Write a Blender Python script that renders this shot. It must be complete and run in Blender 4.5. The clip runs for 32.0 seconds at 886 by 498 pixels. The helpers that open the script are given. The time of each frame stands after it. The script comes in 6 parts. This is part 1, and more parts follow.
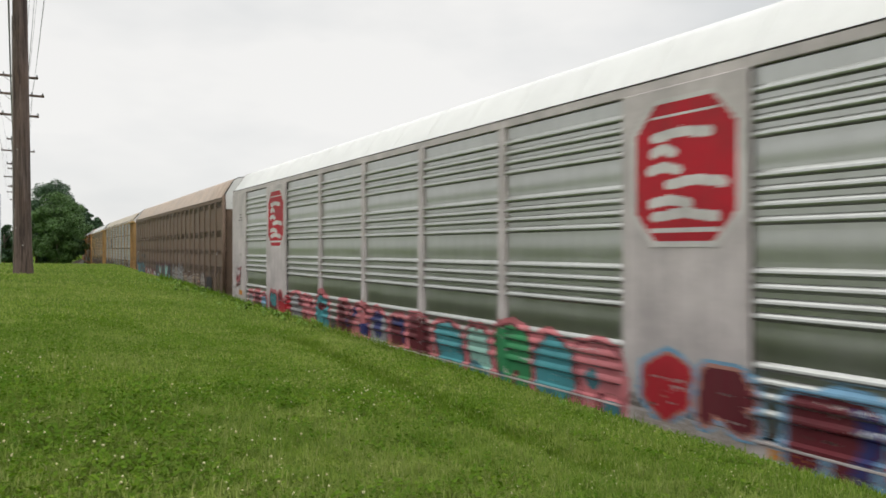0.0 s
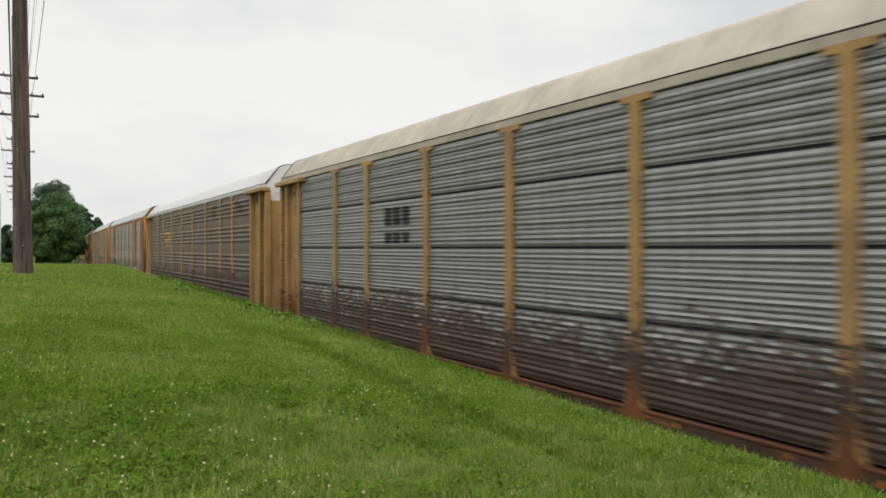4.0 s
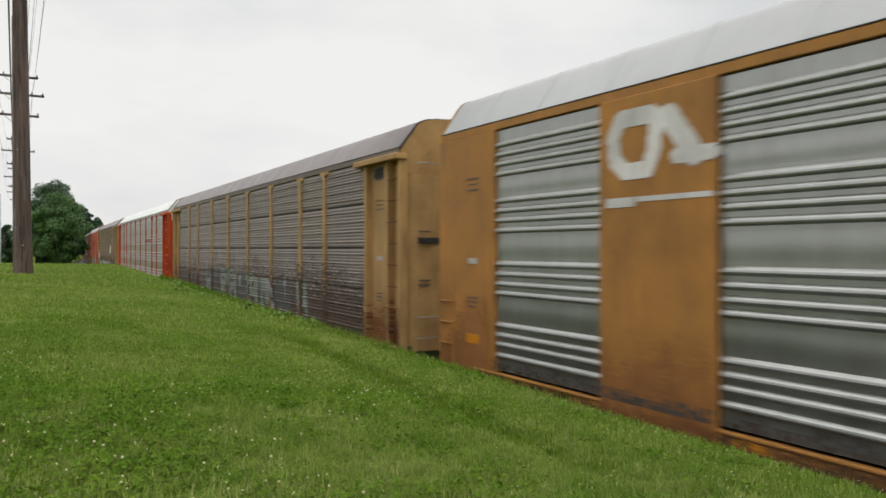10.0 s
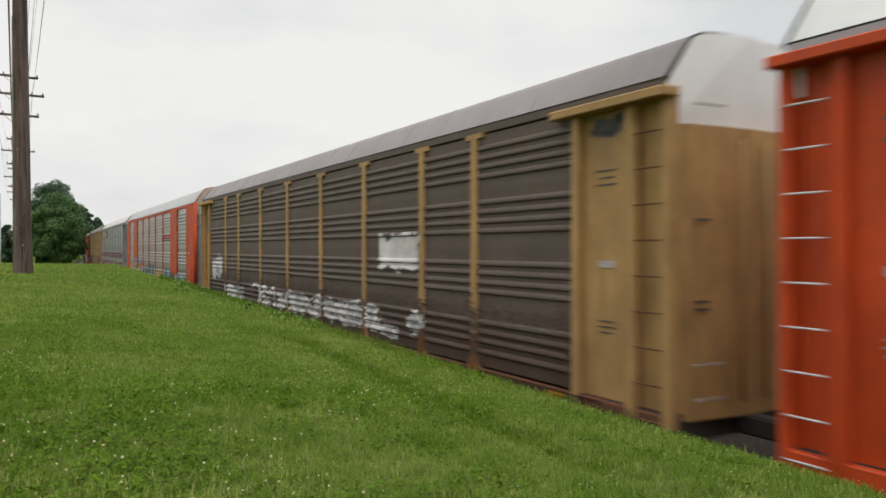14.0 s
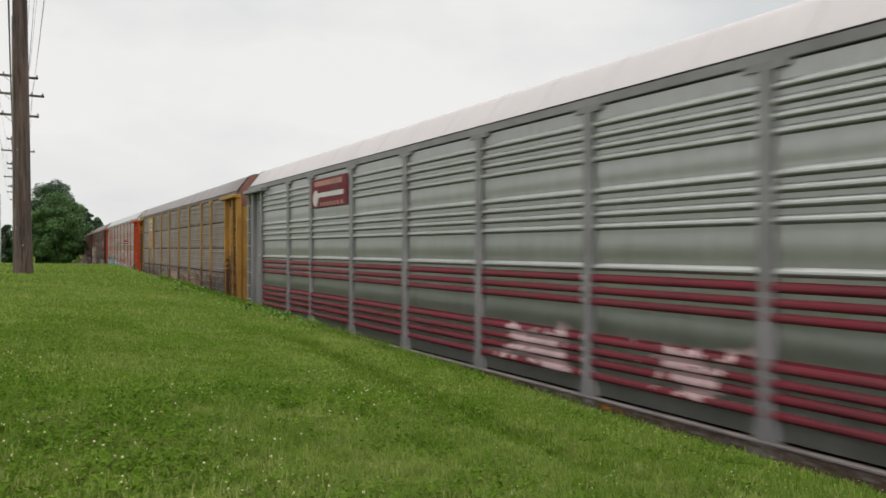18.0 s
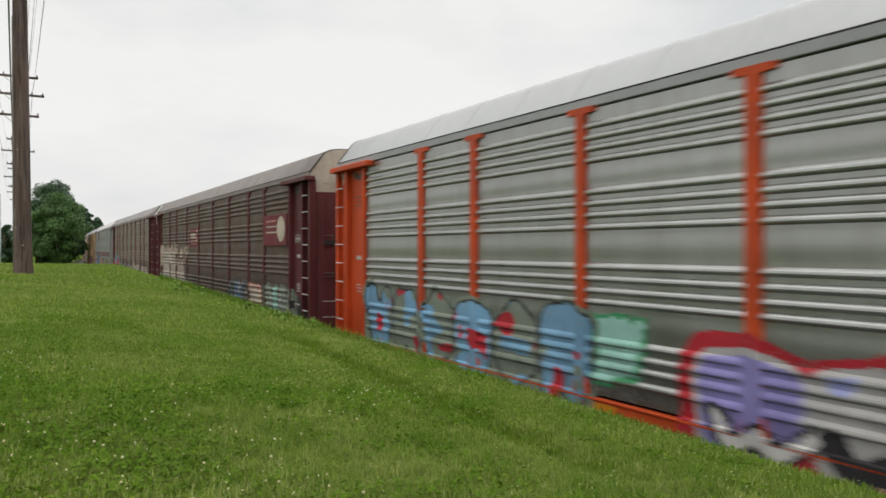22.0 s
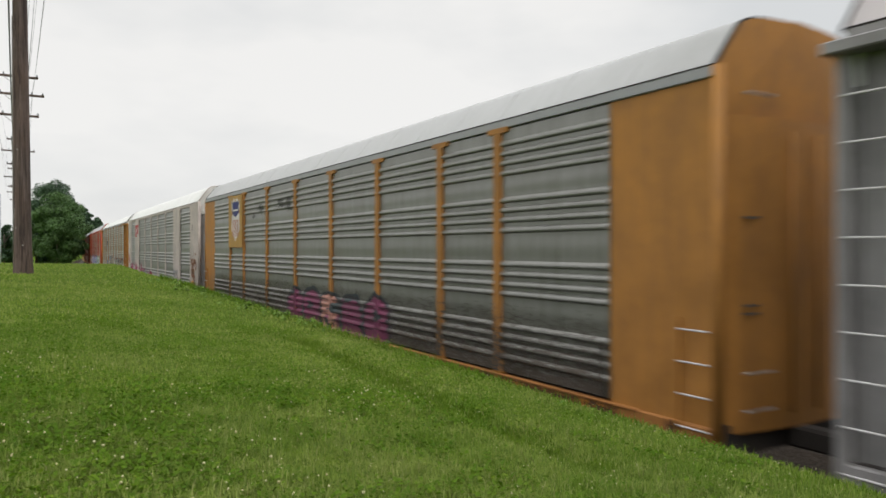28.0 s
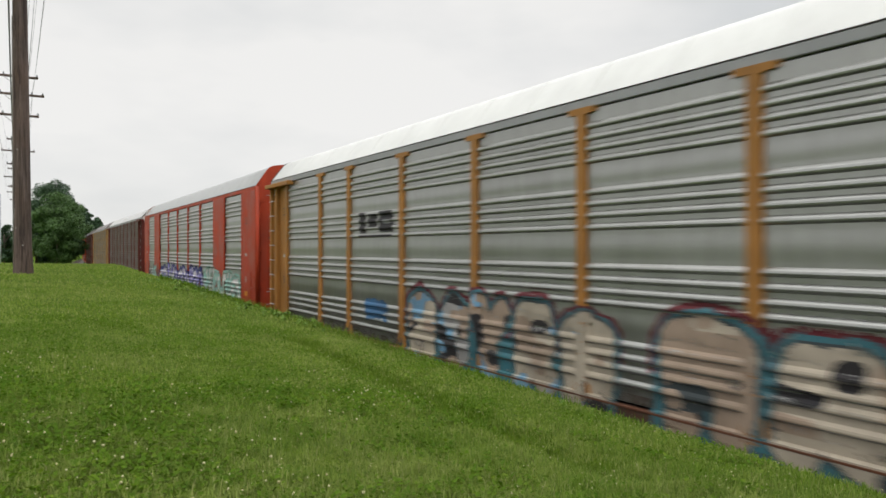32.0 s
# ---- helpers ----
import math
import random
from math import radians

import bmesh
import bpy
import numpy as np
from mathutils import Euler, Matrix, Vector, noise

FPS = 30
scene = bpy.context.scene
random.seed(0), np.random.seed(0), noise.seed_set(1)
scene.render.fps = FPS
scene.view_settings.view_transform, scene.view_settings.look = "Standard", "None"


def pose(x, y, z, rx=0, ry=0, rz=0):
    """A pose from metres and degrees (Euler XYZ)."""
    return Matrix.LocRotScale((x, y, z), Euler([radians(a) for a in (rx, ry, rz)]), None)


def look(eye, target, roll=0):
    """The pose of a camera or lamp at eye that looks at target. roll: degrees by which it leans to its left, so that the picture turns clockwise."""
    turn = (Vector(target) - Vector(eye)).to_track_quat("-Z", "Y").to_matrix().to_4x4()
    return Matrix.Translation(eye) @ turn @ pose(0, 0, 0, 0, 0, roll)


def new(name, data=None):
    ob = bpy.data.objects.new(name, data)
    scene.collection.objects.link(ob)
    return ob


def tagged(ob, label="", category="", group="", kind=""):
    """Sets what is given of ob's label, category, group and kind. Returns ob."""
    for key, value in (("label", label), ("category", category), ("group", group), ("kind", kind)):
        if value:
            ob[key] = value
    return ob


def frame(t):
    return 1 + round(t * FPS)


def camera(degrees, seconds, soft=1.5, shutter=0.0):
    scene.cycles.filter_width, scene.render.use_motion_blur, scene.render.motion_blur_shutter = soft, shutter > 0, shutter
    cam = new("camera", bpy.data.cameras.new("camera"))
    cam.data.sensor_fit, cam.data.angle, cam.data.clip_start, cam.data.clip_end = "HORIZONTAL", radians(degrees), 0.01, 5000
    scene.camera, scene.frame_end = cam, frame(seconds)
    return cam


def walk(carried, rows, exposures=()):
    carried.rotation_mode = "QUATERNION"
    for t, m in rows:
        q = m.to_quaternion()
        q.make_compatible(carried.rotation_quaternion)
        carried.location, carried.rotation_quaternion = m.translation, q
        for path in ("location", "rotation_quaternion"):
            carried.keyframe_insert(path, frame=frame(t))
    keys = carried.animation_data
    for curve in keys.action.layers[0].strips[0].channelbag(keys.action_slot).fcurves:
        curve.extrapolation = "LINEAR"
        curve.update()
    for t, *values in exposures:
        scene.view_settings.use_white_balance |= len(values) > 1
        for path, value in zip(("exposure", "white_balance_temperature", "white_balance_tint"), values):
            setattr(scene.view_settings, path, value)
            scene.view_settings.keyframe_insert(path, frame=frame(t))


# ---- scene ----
# Metres; z = 0 at the top of the rails, y along the track away from the camera, x towards the track.
EYE = 3.24
cam = camera(62.2, 32.0, soft=1.6, shutter=0.3)
CAM_POSE = pose(0, 0, EYE, 89.98, 0, -31.16)
walk(cam, [(0.0, CAM_POSE), (32.0, CAM_POSE)], [(0.0, 0.02), (0.4, -0.07), (1.0, -0.18), (1.6, -0.17), (2.0, -0.15), (2.6, -0.03), (3.2, 0.01), (6.0, 0.02), (7.0, 0.02), (8.0, -0.04), (10.0, -0.01), (12.0, 0.03), (13.0, -0.02), (17.0, -0.01), (18.5, -0.05), (20.0, -0.01), (25.0, 0.02), (26.0, 0.03), (29.0, -0.03), (30.4, -0.05), (31.4, -0.06), (32.0, -0.02)])

# ---- world and sun: a bright, even overcast sky ----
world = bpy.data.worlds.new("overcast_sky")
scene.world = world
world.use_nodes = True
wn, wl = world.node_tree.nodes, world.node_tree.links
wn.clear()
w_out = wn.new("ShaderNodeOutputWorld")
w_bg = wn.new("ShaderNodeBackground")
w_sky = wn.new("ShaderNodeTexSky")
w_sky.sky_type = "NISHITA"
w_sky.sun_disc = False
w_sky.sun_elevation, w_sky.sun_rotation = radians(62), radians(215)
w_dim = wn.new("ShaderNodeMixRGB")
w_dim.blend_type = "MULTIPLY"
w_dim.inputs[0].default_value = 1.0
w_dim.inputs[2].default_value = (0.08, 0.08, 0.08, 1)
w_co = wn.new("ShaderNodeTexCoord")
w_map = wn.new("ShaderNodeMapping")
w_map.inputs["Scale"].default_value = (1.0, 1.0, 2.6)
w_noise = wn.new("ShaderNodeTexNoise")
w_noise.inputs["Scale"].default_value = 1.7
w_noise.inputs["Detail"].default_value = 5.0
w_noise.inputs["Roughness"].default_value = 0.5
w_ramp = wn.new("ShaderNodeValToRGB")
w_ramp.color_ramp.elements[0].position, w_ramp.color_ramp.elements[0].color = 0.38, (0.715, 0.73, 0.735, 1)
w_ramp.color_ramp.elements[1].position, w_ramp.color_ramp.elements[1].color = 0.60, (0.925, 0.915, 0.895, 1)
w_mix = wn.new("ShaderNodeMixRGB")
w_mix.inputs[0].default_value = 0.94
wl.new(w_co.outputs["Generated"], w_map.inputs["Vector"])
wl.new(w_map.outputs[0], w_noise.inputs["Vector"])
wl.new(w_noise.outputs["Fac"], w_ramp.inputs[0])
wl.new(w_sky.outputs[0], w_dim.inputs[1])
wl.new(w_dim.outputs[0], w_mix.inputs[1])
wl.new(w_ramp.outputs[0], w_mix.inputs[2])
# an overcast sky is brighter overhead than at the horizon
w_sep = wn.new("ShaderNodeSeparateXYZ")
w_up = wn.new("ShaderNodeMapRange")
w_up.inputs["From Min"].default_value, w_up.inputs["From Max"].default_value = 0.32, 0.92
w_up.inputs["To Min"].default_value, w_up.inputs["To Max"].default_value = 1.0, 2.7
w_grow = wn.new("ShaderNodeMixRGB")
w_grow.blend_type = "MULTIPLY"
w_grow.inputs[0].default_value = 1.0
wl.new(w_co.outputs["Generated"], w_sep.inputs[0])
wl.new(w_sep.outputs["Z"], w_up.inputs["Value"])
wl.new(w_mix.outputs[0], w_grow.inputs[1])
wl.new(w_up.outputs[0], w_grow.inputs[2])
wl.new(w_grow.outputs[0], w_bg.inputs["Color"])
w_bg.inputs["Strength"].default_value = 1.0
wl.new(w_bg.outputs[0], w_out.inputs[0])

sun_data = bpy.data.lights.new("sun", "SUN")
sun_data.energy, sun_data.angle, sun_data.color = 0.5, radians(25), (1.0, 0.94, 0.84)
sun = new("sun", sun_data)
sun.matrix_world = look((0, 0, 40), (14, 22, 0))

scene.view_settings.exposure = 0.0


# ---- materials ----
def nodes_of(name):
    m = bpy.data.materials.new(name)
    m.use_nodes = True
    return m, m.node_tree.nodes, m.node_tree.links, m.node_tree.nodes["Principled BSDF"]


def mixed(n, l, fac, a, b, mode="MIX"):
    """A colour mix node; fac, a and b are sockets or values."""
    q = n.new("ShaderNodeMixRGB")
    q.blend_type = mode
    for i, v in enumerate((fac, a, b)):
        if isinstance(v, bpy.types.NodeSocket):
            l.new(v, q.inputs[i])
        elif i == 0:
            q.inputs[0].default_value = v
        else:
            q.inputs[i].default_value = (*v[:3], 1)
    return q.outputs[0]


def noise_of(n, l, co, scale, detail=4.0, rough=0.6, stretch=(1, 1, 1), lo=0.35, hi=0.65):
    """Noise between 0 and 1, cut at lo and hi."""
    mp = n.new("ShaderNodeMapping")
    mp.inputs["Scale"].default_value = stretch
    l.new(co, mp.inputs["Vector"])
    t = n.new("ShaderNodeTexNoise")
    t.inputs["Scale"].default_value, t.inputs["Detail"].default_value, t.inputs["Roughness"].default_value = scale, detail, rough
    l.new(mp.outputs[0], t.inputs["Vector"])
    r = n.new("ShaderNodeMapRange")
    r.inputs["From Min"].default_value, r.inputs["From Max"].default_value = lo, hi
    l.new(t.outputs["Fac"], r.inputs["Value"])
    return r.outputs[0]


def coords(n, l, per_object=True):
    tc = n.new("ShaderNodeTexCoord")
    if not per_object:
        return tc.outputs["Object"]
    oi = n.new("ShaderNodeObjectInfo")
    mul = n.new("ShaderNodeMath")
    mul.operation = "MULTIPLY"
    mul.inputs[1].default_value = 57.0
    l.new(oi.outputs["Random"], mul.inputs[0])
    add = n.new("ShaderNodeVectorMath")
    add.operation = "ADD"
    l.new(tc.outputs["Object"], add.inputs[0])
    l.new(mul.outputs[0], add.inputs[1])
    return add.outputs[0]


def bump_of(n, l, bsdf, height, strength, distance):
    b = n.new("ShaderNodeBump")
    b.inputs["Strength"].default_value, b.inputs["Distance"].default_value = strength, distance
    l.new(height, b.inputs["Height"])
    l.new(b.outputs[0], bsdf.inputs["Normal"])


def metal_paint(name, col, dirt=(0.09, 0.065, 0.045), amount=0.35, rough=0.5, metallic=0.0, tone=0.12, sheen=0.25):
    """Weathered paint or galvanised sheet: blotches, vertical grime streaks, fine speckle."""
    m, n, l, b = nodes_of(name)
    co = coords(n, l)
    blotch = noise_of(n, l, co, 1.1, 5, 0.65)
    streak = noise_of(n, l, co, 3.0, 4, 0.7, (1, 3.2, 0.22), 0.42, 0.72)
    speck = noise_of(n, l, co, 26.0, 3, 0.7, (1, 1, 1), 0.3, 0.7)
    dark = tuple(c * (1 - 2 * tone) for c in col)
    light = tuple(min(1, c * (1 + tone)) for c in col)
    c = mixed(n, l, blotch, dark, light)
    k = n.new("ShaderNodeMath")
    k.operation = "MULTIPLY"
    k.inputs[1].default_value = amount
    l.new(streak, k.inputs[0])
    c = mixed(n, l, k.outputs[0], c, dirt)
    k2 = n.new("ShaderNodeMath")
    k2.operation = "MULTIPLY"
    k2.inputs[1].default_value = amount * 0.35
    l.new(speck, k2.inputs[0])
    c = mixed(n, l, k2.outputs[0], c, dirt)
    l.new(c, b.inputs["Base Color"])
    r = n.new("ShaderNodeMapRange")
    spread = 0.3 if metallic > 0.5 else 1.0
    r.inputs["To Min"].default_value, r.inputs["To Max"].default_value = rough - 0.08 * spread, min(1.0, rough + 0.18 * spread)
    l.new(blotch, r.inputs["Value"])
    l.new(r.outputs[0], b.inputs["Roughness"])
    b.inputs["Metallic"].default_value = metallic
    b.inputs["Specular IOR Level"].default_value = sheen
    bump_of(n, l, b, blotch, tone, 0.003 if metallic > 0.5 else 0.012)
    return m


def plain(name, col, rough=0.6, metallic=0.0):
    m, n, l, b = nodes_of(name)
    co = coords(n, l)
    v = noise_of(n, l, co, 6.0, 4, 0.6)
    l.new(mixed(n, l, v, tuple(c * 0.82 for c in col), tuple(min(1, c * 1.12) for c in col)), b.inputs["Base Color"])
    b.inputs["Roughness"].default_value, b.inputs["Metallic"].default_value = rough, metallic
    return m


PAINTS = {}


def paint(key, *a, **k):
    if key not in PAINTS:
        PAINTS[key] = metal_paint(key, *a, **k)
    return PAINTS[key]


# paint name: base colour, grime amount, roughness, metal
COLOURS = {
    "white_paint": ((0.539, 0.492, 0.479), 0.22, 0.55, 0.0),
    "clean_white": ((0.71, 0.71, 0.695), 0.05, 0.6, 0.0),
    "pink_white": ((0.53, 0.49, 0.49), 0.06, 0.6, 0.0),
    "light_grey": ((0.44, 0.443, 0.447), 0.10, 0.6, 0.0),
    "mid_grey": ((0.32, 0.325, 0.335), 0.15, 0.5, 0.0),
    "pale_grey": ((0.56, 0.55, 0.55), 0.08, 0.6, 0.0),
    "mauve_grey": ((0.245, 0.220, 0.220), 0.2, 0.5, 0.0),
    "brown_grey": ((0.235, 0.205, 0.195), 0.3, 0.6, 0.0),
    "cream": ((0.47, 0.41, 0.335), 0.25, 0.6, 0.0),
    "pale_cream": ((0.66, 0.60, 0.49), 0.2, 0.55, 0.0),
    "tan_brown": ((0.46, 0.365, 0.30), 0.15, 0.55, 0.0),
    "dark_brown": ((0.157, 0.106, 0.075), 0.25, 0.6, 0.0),
    "ochre": ((0.383, 0.174, 0.0391), 0.28, 0.55, 0.0),
    "dull_ochre": ((0.42, 0.255, 0.098), 0.34, 0.6, 0.0),
    "yellow": ((0.46, 0.245, 0.05), 0.42, 0.6, 0.0),
    "rust_ochre": ((0.348, 0.148, 0.0391), 0.3, 0.6, 0.0),
    "orange": ((0.50, 0.060, 0.010), 0.18, 0.5, 0.0),
    "red_orange": ((0.418, 0.0478, 0.0157), 0.25, 0.5, 0.0),
    "maroon": ((0.0914, 0.0157, 0.0191), 0.3, 0.55, 0.0),
    "red_brown": ((0.131, 0.0218, 0.0157), 0.35, 0.6, 0.0),
    "crimson": ((0.145, 0.0135, 0.025), 0.2, 0.55, 0.0),
    "grey_paint": ((0.255, 0.248, 0.249), 0.2, 0.5, 0.0),
    "bright_sheet": ((0.385, 0.389, 0.374), 0.20, 0.32, 0.85),
    "dull_sheet": ((0.276, 0.278, 0.263), 0.35, 0.38, 0.75),
    "blue_sheet": ((0.352, 0.360, 0.348), 0.22, 0.34, 0.85),
    "grimy_sheet": ((0.172, 0.139, 0.111), 0.45, 0.52, 0.3),
    "dark_sheet": ((0.121, 0.093, 0.076), 0.45, 0.58, 0.2),
    "brown_sheet": ((0.108, 0.075, 0.059), 0.4, 0.55, 0.25),
    "silver_sheet": ((0.475, 0.485, 0.463), 0.16, 0.30, 0.95),
    "rusty_stack": ((0.24, 0.187, 0.152), 0.5, 0.40, 0.5),
    "dusty_white": ((0.50, 0.437, 0.400), 0.3, 0.55, 0.0),
    "stack_sheet": ((0.25, 0.212, 0.187), 0.45, 0.42, 0.45),
    "rust_cap": ((0.261, 0.122, 0.0957), 0.4, 0.7, 0.0),
    "beige_sheet": ((0.196, 0.156, 0.124), 0.4, 0.5, 0.3),
    "rust_door": ((0.13, 0.026, 0.018), 0.4, 0.65, 0.0),
    "rust": ((0.131, 0.0478, 0.0244), 0.5, 0.75, 0.0),
    "black_iron": ((0.0305, 0.0278, 0.0261), 0.3, 0.7, 0.0),
}


def col(key):
    c, amount, rough, metallic = COLOURS[key]
    calm = key in ("clean_white", "pink_white", "light_grey", "pale_grey", "mid_grey", "mauve_grey")
    return paint(key, c, (0.08, 0.06, 0.045), amount, rough, metallic, 0.035 if calm else (0.03 if metallic > 0.5 else 0.12))


M_DARK = plain("dark_interior", (0.02, 0.02, 0.02), 0.9)
M_STEEL = plain("worn_steel", (0.32, 0.30, 0.28), 0.35, 0.8)


# ---- mesh helpers ----
MESHES = {}


def mesh_from(name, verts, faces, mats, idx=None, smooth=False):
    me = bpy.data.meshes.new(name)
    me.from_pydata([tuple(v) for v in verts], [], [tuple(f) for f in faces])
    for m in mats:
        me.materials.append(m)
    if idx is not None:
        me.polygons.foreach_set("material_index", np.asarray(idx, dtype=np.int32))
    if smooth:
        me.polygons.foreach_set("use_smooth", np.ones(len(me.polygons), dtype=bool))
    me.update()
    return me


def box_mesh(name, sx, sy, sz, mat, bevel=0.0, taper=None):
    """A box round its own middle, bevelled; taper scales its top in x and y."""
    key = (name, round(sx, 3), round(sy, 3), round(sz, 3), mat.name, bevel, taper)
    if key in MESHES:
        return MESHES[key]
    bm = bmesh.new()
    bmesh.ops.create_cube(bm, size=1.0)
    for v in bm.verts:
        k = taper if taper and v.co.z > 0 else (1, 1)
        v.co = Vector((v.co.x * sx * k[0], v.co.y * sy * k[1], v.co.z * sz))
    if bevel:
        bmesh.ops.bevel(bm, geom=bm.edges[:], offset=bevel, segments=1, affect="EDGES")
    bmesh.ops.recalc_face_normals(bm, faces=bm.faces[:])
    me = bpy.data.meshes.new(name)
    bm.to_mesh(me)
    bm.free()
    me.materials.append(mat)
    MESHES[key] = me
    return me


def prism_mesh(key, name, profile, y0, y1, mat, smooth=False, steps=1, closed=True):
    """A closed (x, z) outline drawn out along y, with end faces."""
    if key in MESHES:
        return MESHES[key]
    n = len(profile)
    verts, faces = [], []
    for i in range(steps + 1):
        y = y0 + (y1 - y0) * i / steps
        verts += [(x, y, z) for x, z in profile]
    for i in range(steps):
        for j in range(n if closed else n - 1):
            a, b = i * n + j, i * n + (j + 1) % n
            faces.append((a, b, b + n, a + n))
    if closed:
        faces.append(tuple(range(n))[::-1])
        faces.append(tuple(steps * n + j for j in range(n)))
    me = mesh_from(name, verts, faces, [mat])
    bm = bmesh.new()
    bm.from_mesh(me)
    bmesh.ops.recalc_face_normals(bm, faces=bm.faces[:])
    bm.to_mesh(me)
    bm.free()
    if smooth:
        me.polygons.foreach_set("use_smooth", [len(p.vertices) == 4 for p in me.polygons])
    MESHES[key] = me
    return me


def cyl_mesh(key, name, r0, r1, h, mat, n=14, axis="z", bevel=True):
    """A round bar of two radii along an axis, from 0 to h."""
    if key in MESHES:
        return MESHES[key]
    rings = [(r0, 0.0), (r1, h)]
    verts, faces = [], []
    for r, z in rings:
        for i in range(n):
            a = 2 * math.pi * i / n
            p = (r * math.cos(a), r * math.sin(a), z)
            verts.append(p if axis == "z" else ((p[0], p[2], p[1]) if axis == "y" else (p[2], p[0], p[1])))
    for i in range(n):
        faces.append((i, (i + 1) % n, n + (i + 1) % n, n + i))
    faces += [tuple(range(n))[::-1], tuple(range(n, 2 * n))]
    me = mesh_from(name, verts, faces, [mat])
    bm = bmesh.new()
    bm.from_mesh(me)
    bmesh.ops.recalc_face_normals(bm, faces=bm.faces[:])
    bm.to_mesh(me)
    bm.free()
    me.polygons.foreach_set("use_smooth", [len(p.vertices) == 4 for p in me.polygons])
    MESHES[key] = me
    return me


def part(name, me, parent, m=None, label=""):
    ob = new(name, me)
    ob.parent = parent
    if m is not None:
        ob.matrix_basis = m
    if label:
        ob["label"] = label
    return ob


# ---- the track's line and the train's run along it ----
S0, KAPPA, SIDE = -39.8, 3.705e-4, 6.913   # start of the curve, its curvature, the wagons' near side
HALF = 1.5
PITCH, BODY = 29.32, 27.8


def on_track(s, off=0.0):
    """Place and heading of the track's middle line (moved off to the right) at s metres."""
    a = KAPPA * max(s - S0, 0.0)
    r = 1 / KAPPA
    if s <= S0:
        x, y = SIDE + HALF, s
    else:
        x, y = SIDE + HALF + r * (1 - math.cos(a)), S0 + r * math.sin(a)
    return x + off * math.cos(a), y - off * math.sin(a), a


def run(t):
    u = t - 16
    return 16.638 * t + 0.0338 * u * u / 2 + 0.0002 * u ** 3 / 6


GAP0 = 32.50 + 0.2
LATE = {0: -0.08, 4: 0.07, 6: 0.09, 8: -0.06, 10: -0.1, 11: -0.15, 12: -0.2, 13: 0.19, 14: 0.11, 15: 0.16, 17: -0.12, 18: -0.09}   # slack between couplers


# ---- wagon side layout; a = 0 at the trailing end, BODY at the leading end ----
EDGES = [1.88, 4.62, 6.62, 9.53, 12.445, 15.355, 18.27, 21.18, 23.18, 25.92]
Z_PANEL0, Z_PANEL1 = 1.153, 5.262
Z_CHORD, Z_EAVE = 5.285, 5.425
RIBS_A = [5.03, 4.86, 4.70, 4.53, 4.07, 3.90, 3.735, 3.56, 2.99, 2.82, 2.65, 2.49, 1.94, 1.77, 1.61, 1.42]
SEAMS_B = [2.26, 3.26, 4.31]


def outline(pattern):
    """(z, outward) from bottom to top of a side sheet."""
    pts = [(Z_PANEL0, 0.0)]
    if pattern == "A":
        ribs = sorted(RIBS_A)
        for i, z in enumerate(ribs):
            if i and z - ribs[i - 1] > 0.3:
                lo, hi = ribs[i - 1] + 0.07, z - 0.09
                pts += [(lo + (hi - lo) * k / 12, 0.003 - 0.003 * math.cos(2 * math.pi * k / 12)) for k in range(1, 12)]
            pts += [(z - 0.060, 0.0), (z - 0.052, 0.024), (z - 0.038, 0.038), (z - 0.018, 0.042), (z + 0.008, 0.036), (z + 0.030, 0.019), (z + 0.048, 0.0)]
    elif pattern == "B":
        bounds = [Z_PANEL0] + SEAMS_B + [Z_PANEL1]
        for i in range(4):
            lo, hi = bounds[i], bounds[i + 1]
            if i:
                pts += [(lo - 0.026, 0.0), (lo - 0.023, -0.024), (lo + 0.021, -0.024), (lo + 0.024, 0.0)]
            # fine corrugations, every third one deeper
            step = (hi - lo - 0.07) / 12
            for j in range(12):
                z, deep = lo + 0.035 + step * (j + 0.5), 0.032 if j % 3 == 1 else 0.015
                pts += [(z - 0.44 * step, 0.0), (z - 0.32 * step, deep * 0.9), (z - 0.02 * step, deep), (z + 0.42 * step, 0.002)]
    else:
        pts += [(z, 0.0) for z in (2.2, 3.2, 4.2)]
    pts.append((Z_PANEL1, 0.0))
    return pts


VENT_ROWS = ((4.90, 4), (3.70, 5), (2.96, 4), (2.21, 5), (1.00, 10))   # foot and number of slots of each row of vents
OUTLINES = {k: outline(k) for k in "ABP"}


def sheet_mesh(pattern, width, mat):
    """A ribbed side sheet, its middle at y = 0, outward along -x, with its folded rim."""
    key = ("sheet", pattern, round(width, 3), mat.name)
    if key in MESHES:
        return MESHES[key]
    prof = OUTLINES[pattern]
    n, h = len(prof), width / 2
    verts, faces = [], []
    for y in (-h, -h + 0.03, h - 0.03, h):
        flat = abs(y) > h - 0.01
        verts += [(0.0 if flat else -o, y, z) for z, o in prof]
    for i in range(3):
        for j in range(n - 1):
            a = i * n + j
            faces.append((a, a + n, a + n + 1, a + 1))
    base = len(verts)
    verts += [(0.03, -h, Z_PANEL0), (0.03, h, Z_PANEL0), (0.03, h, Z_PANEL1), (0.03, -h, Z_PANEL1)]
    faces += [(base, base + 3, base + 2, base + 1), (0, base, base + 1, 3 * n), (n - 1, 4 * n - 1, base + 2, base + 3)]
    idx = [1 if j < n - 1 and max(prof[j][1], prof[j + 1][1]) < -0.02 else 0 for _ in range(3) for j in range(n - 1)] + [0, 0, 0]
    me = mesh_from("side_panel", verts, faces, [mat, M_DARK], idx)
    MESHES[key] = me
    return me


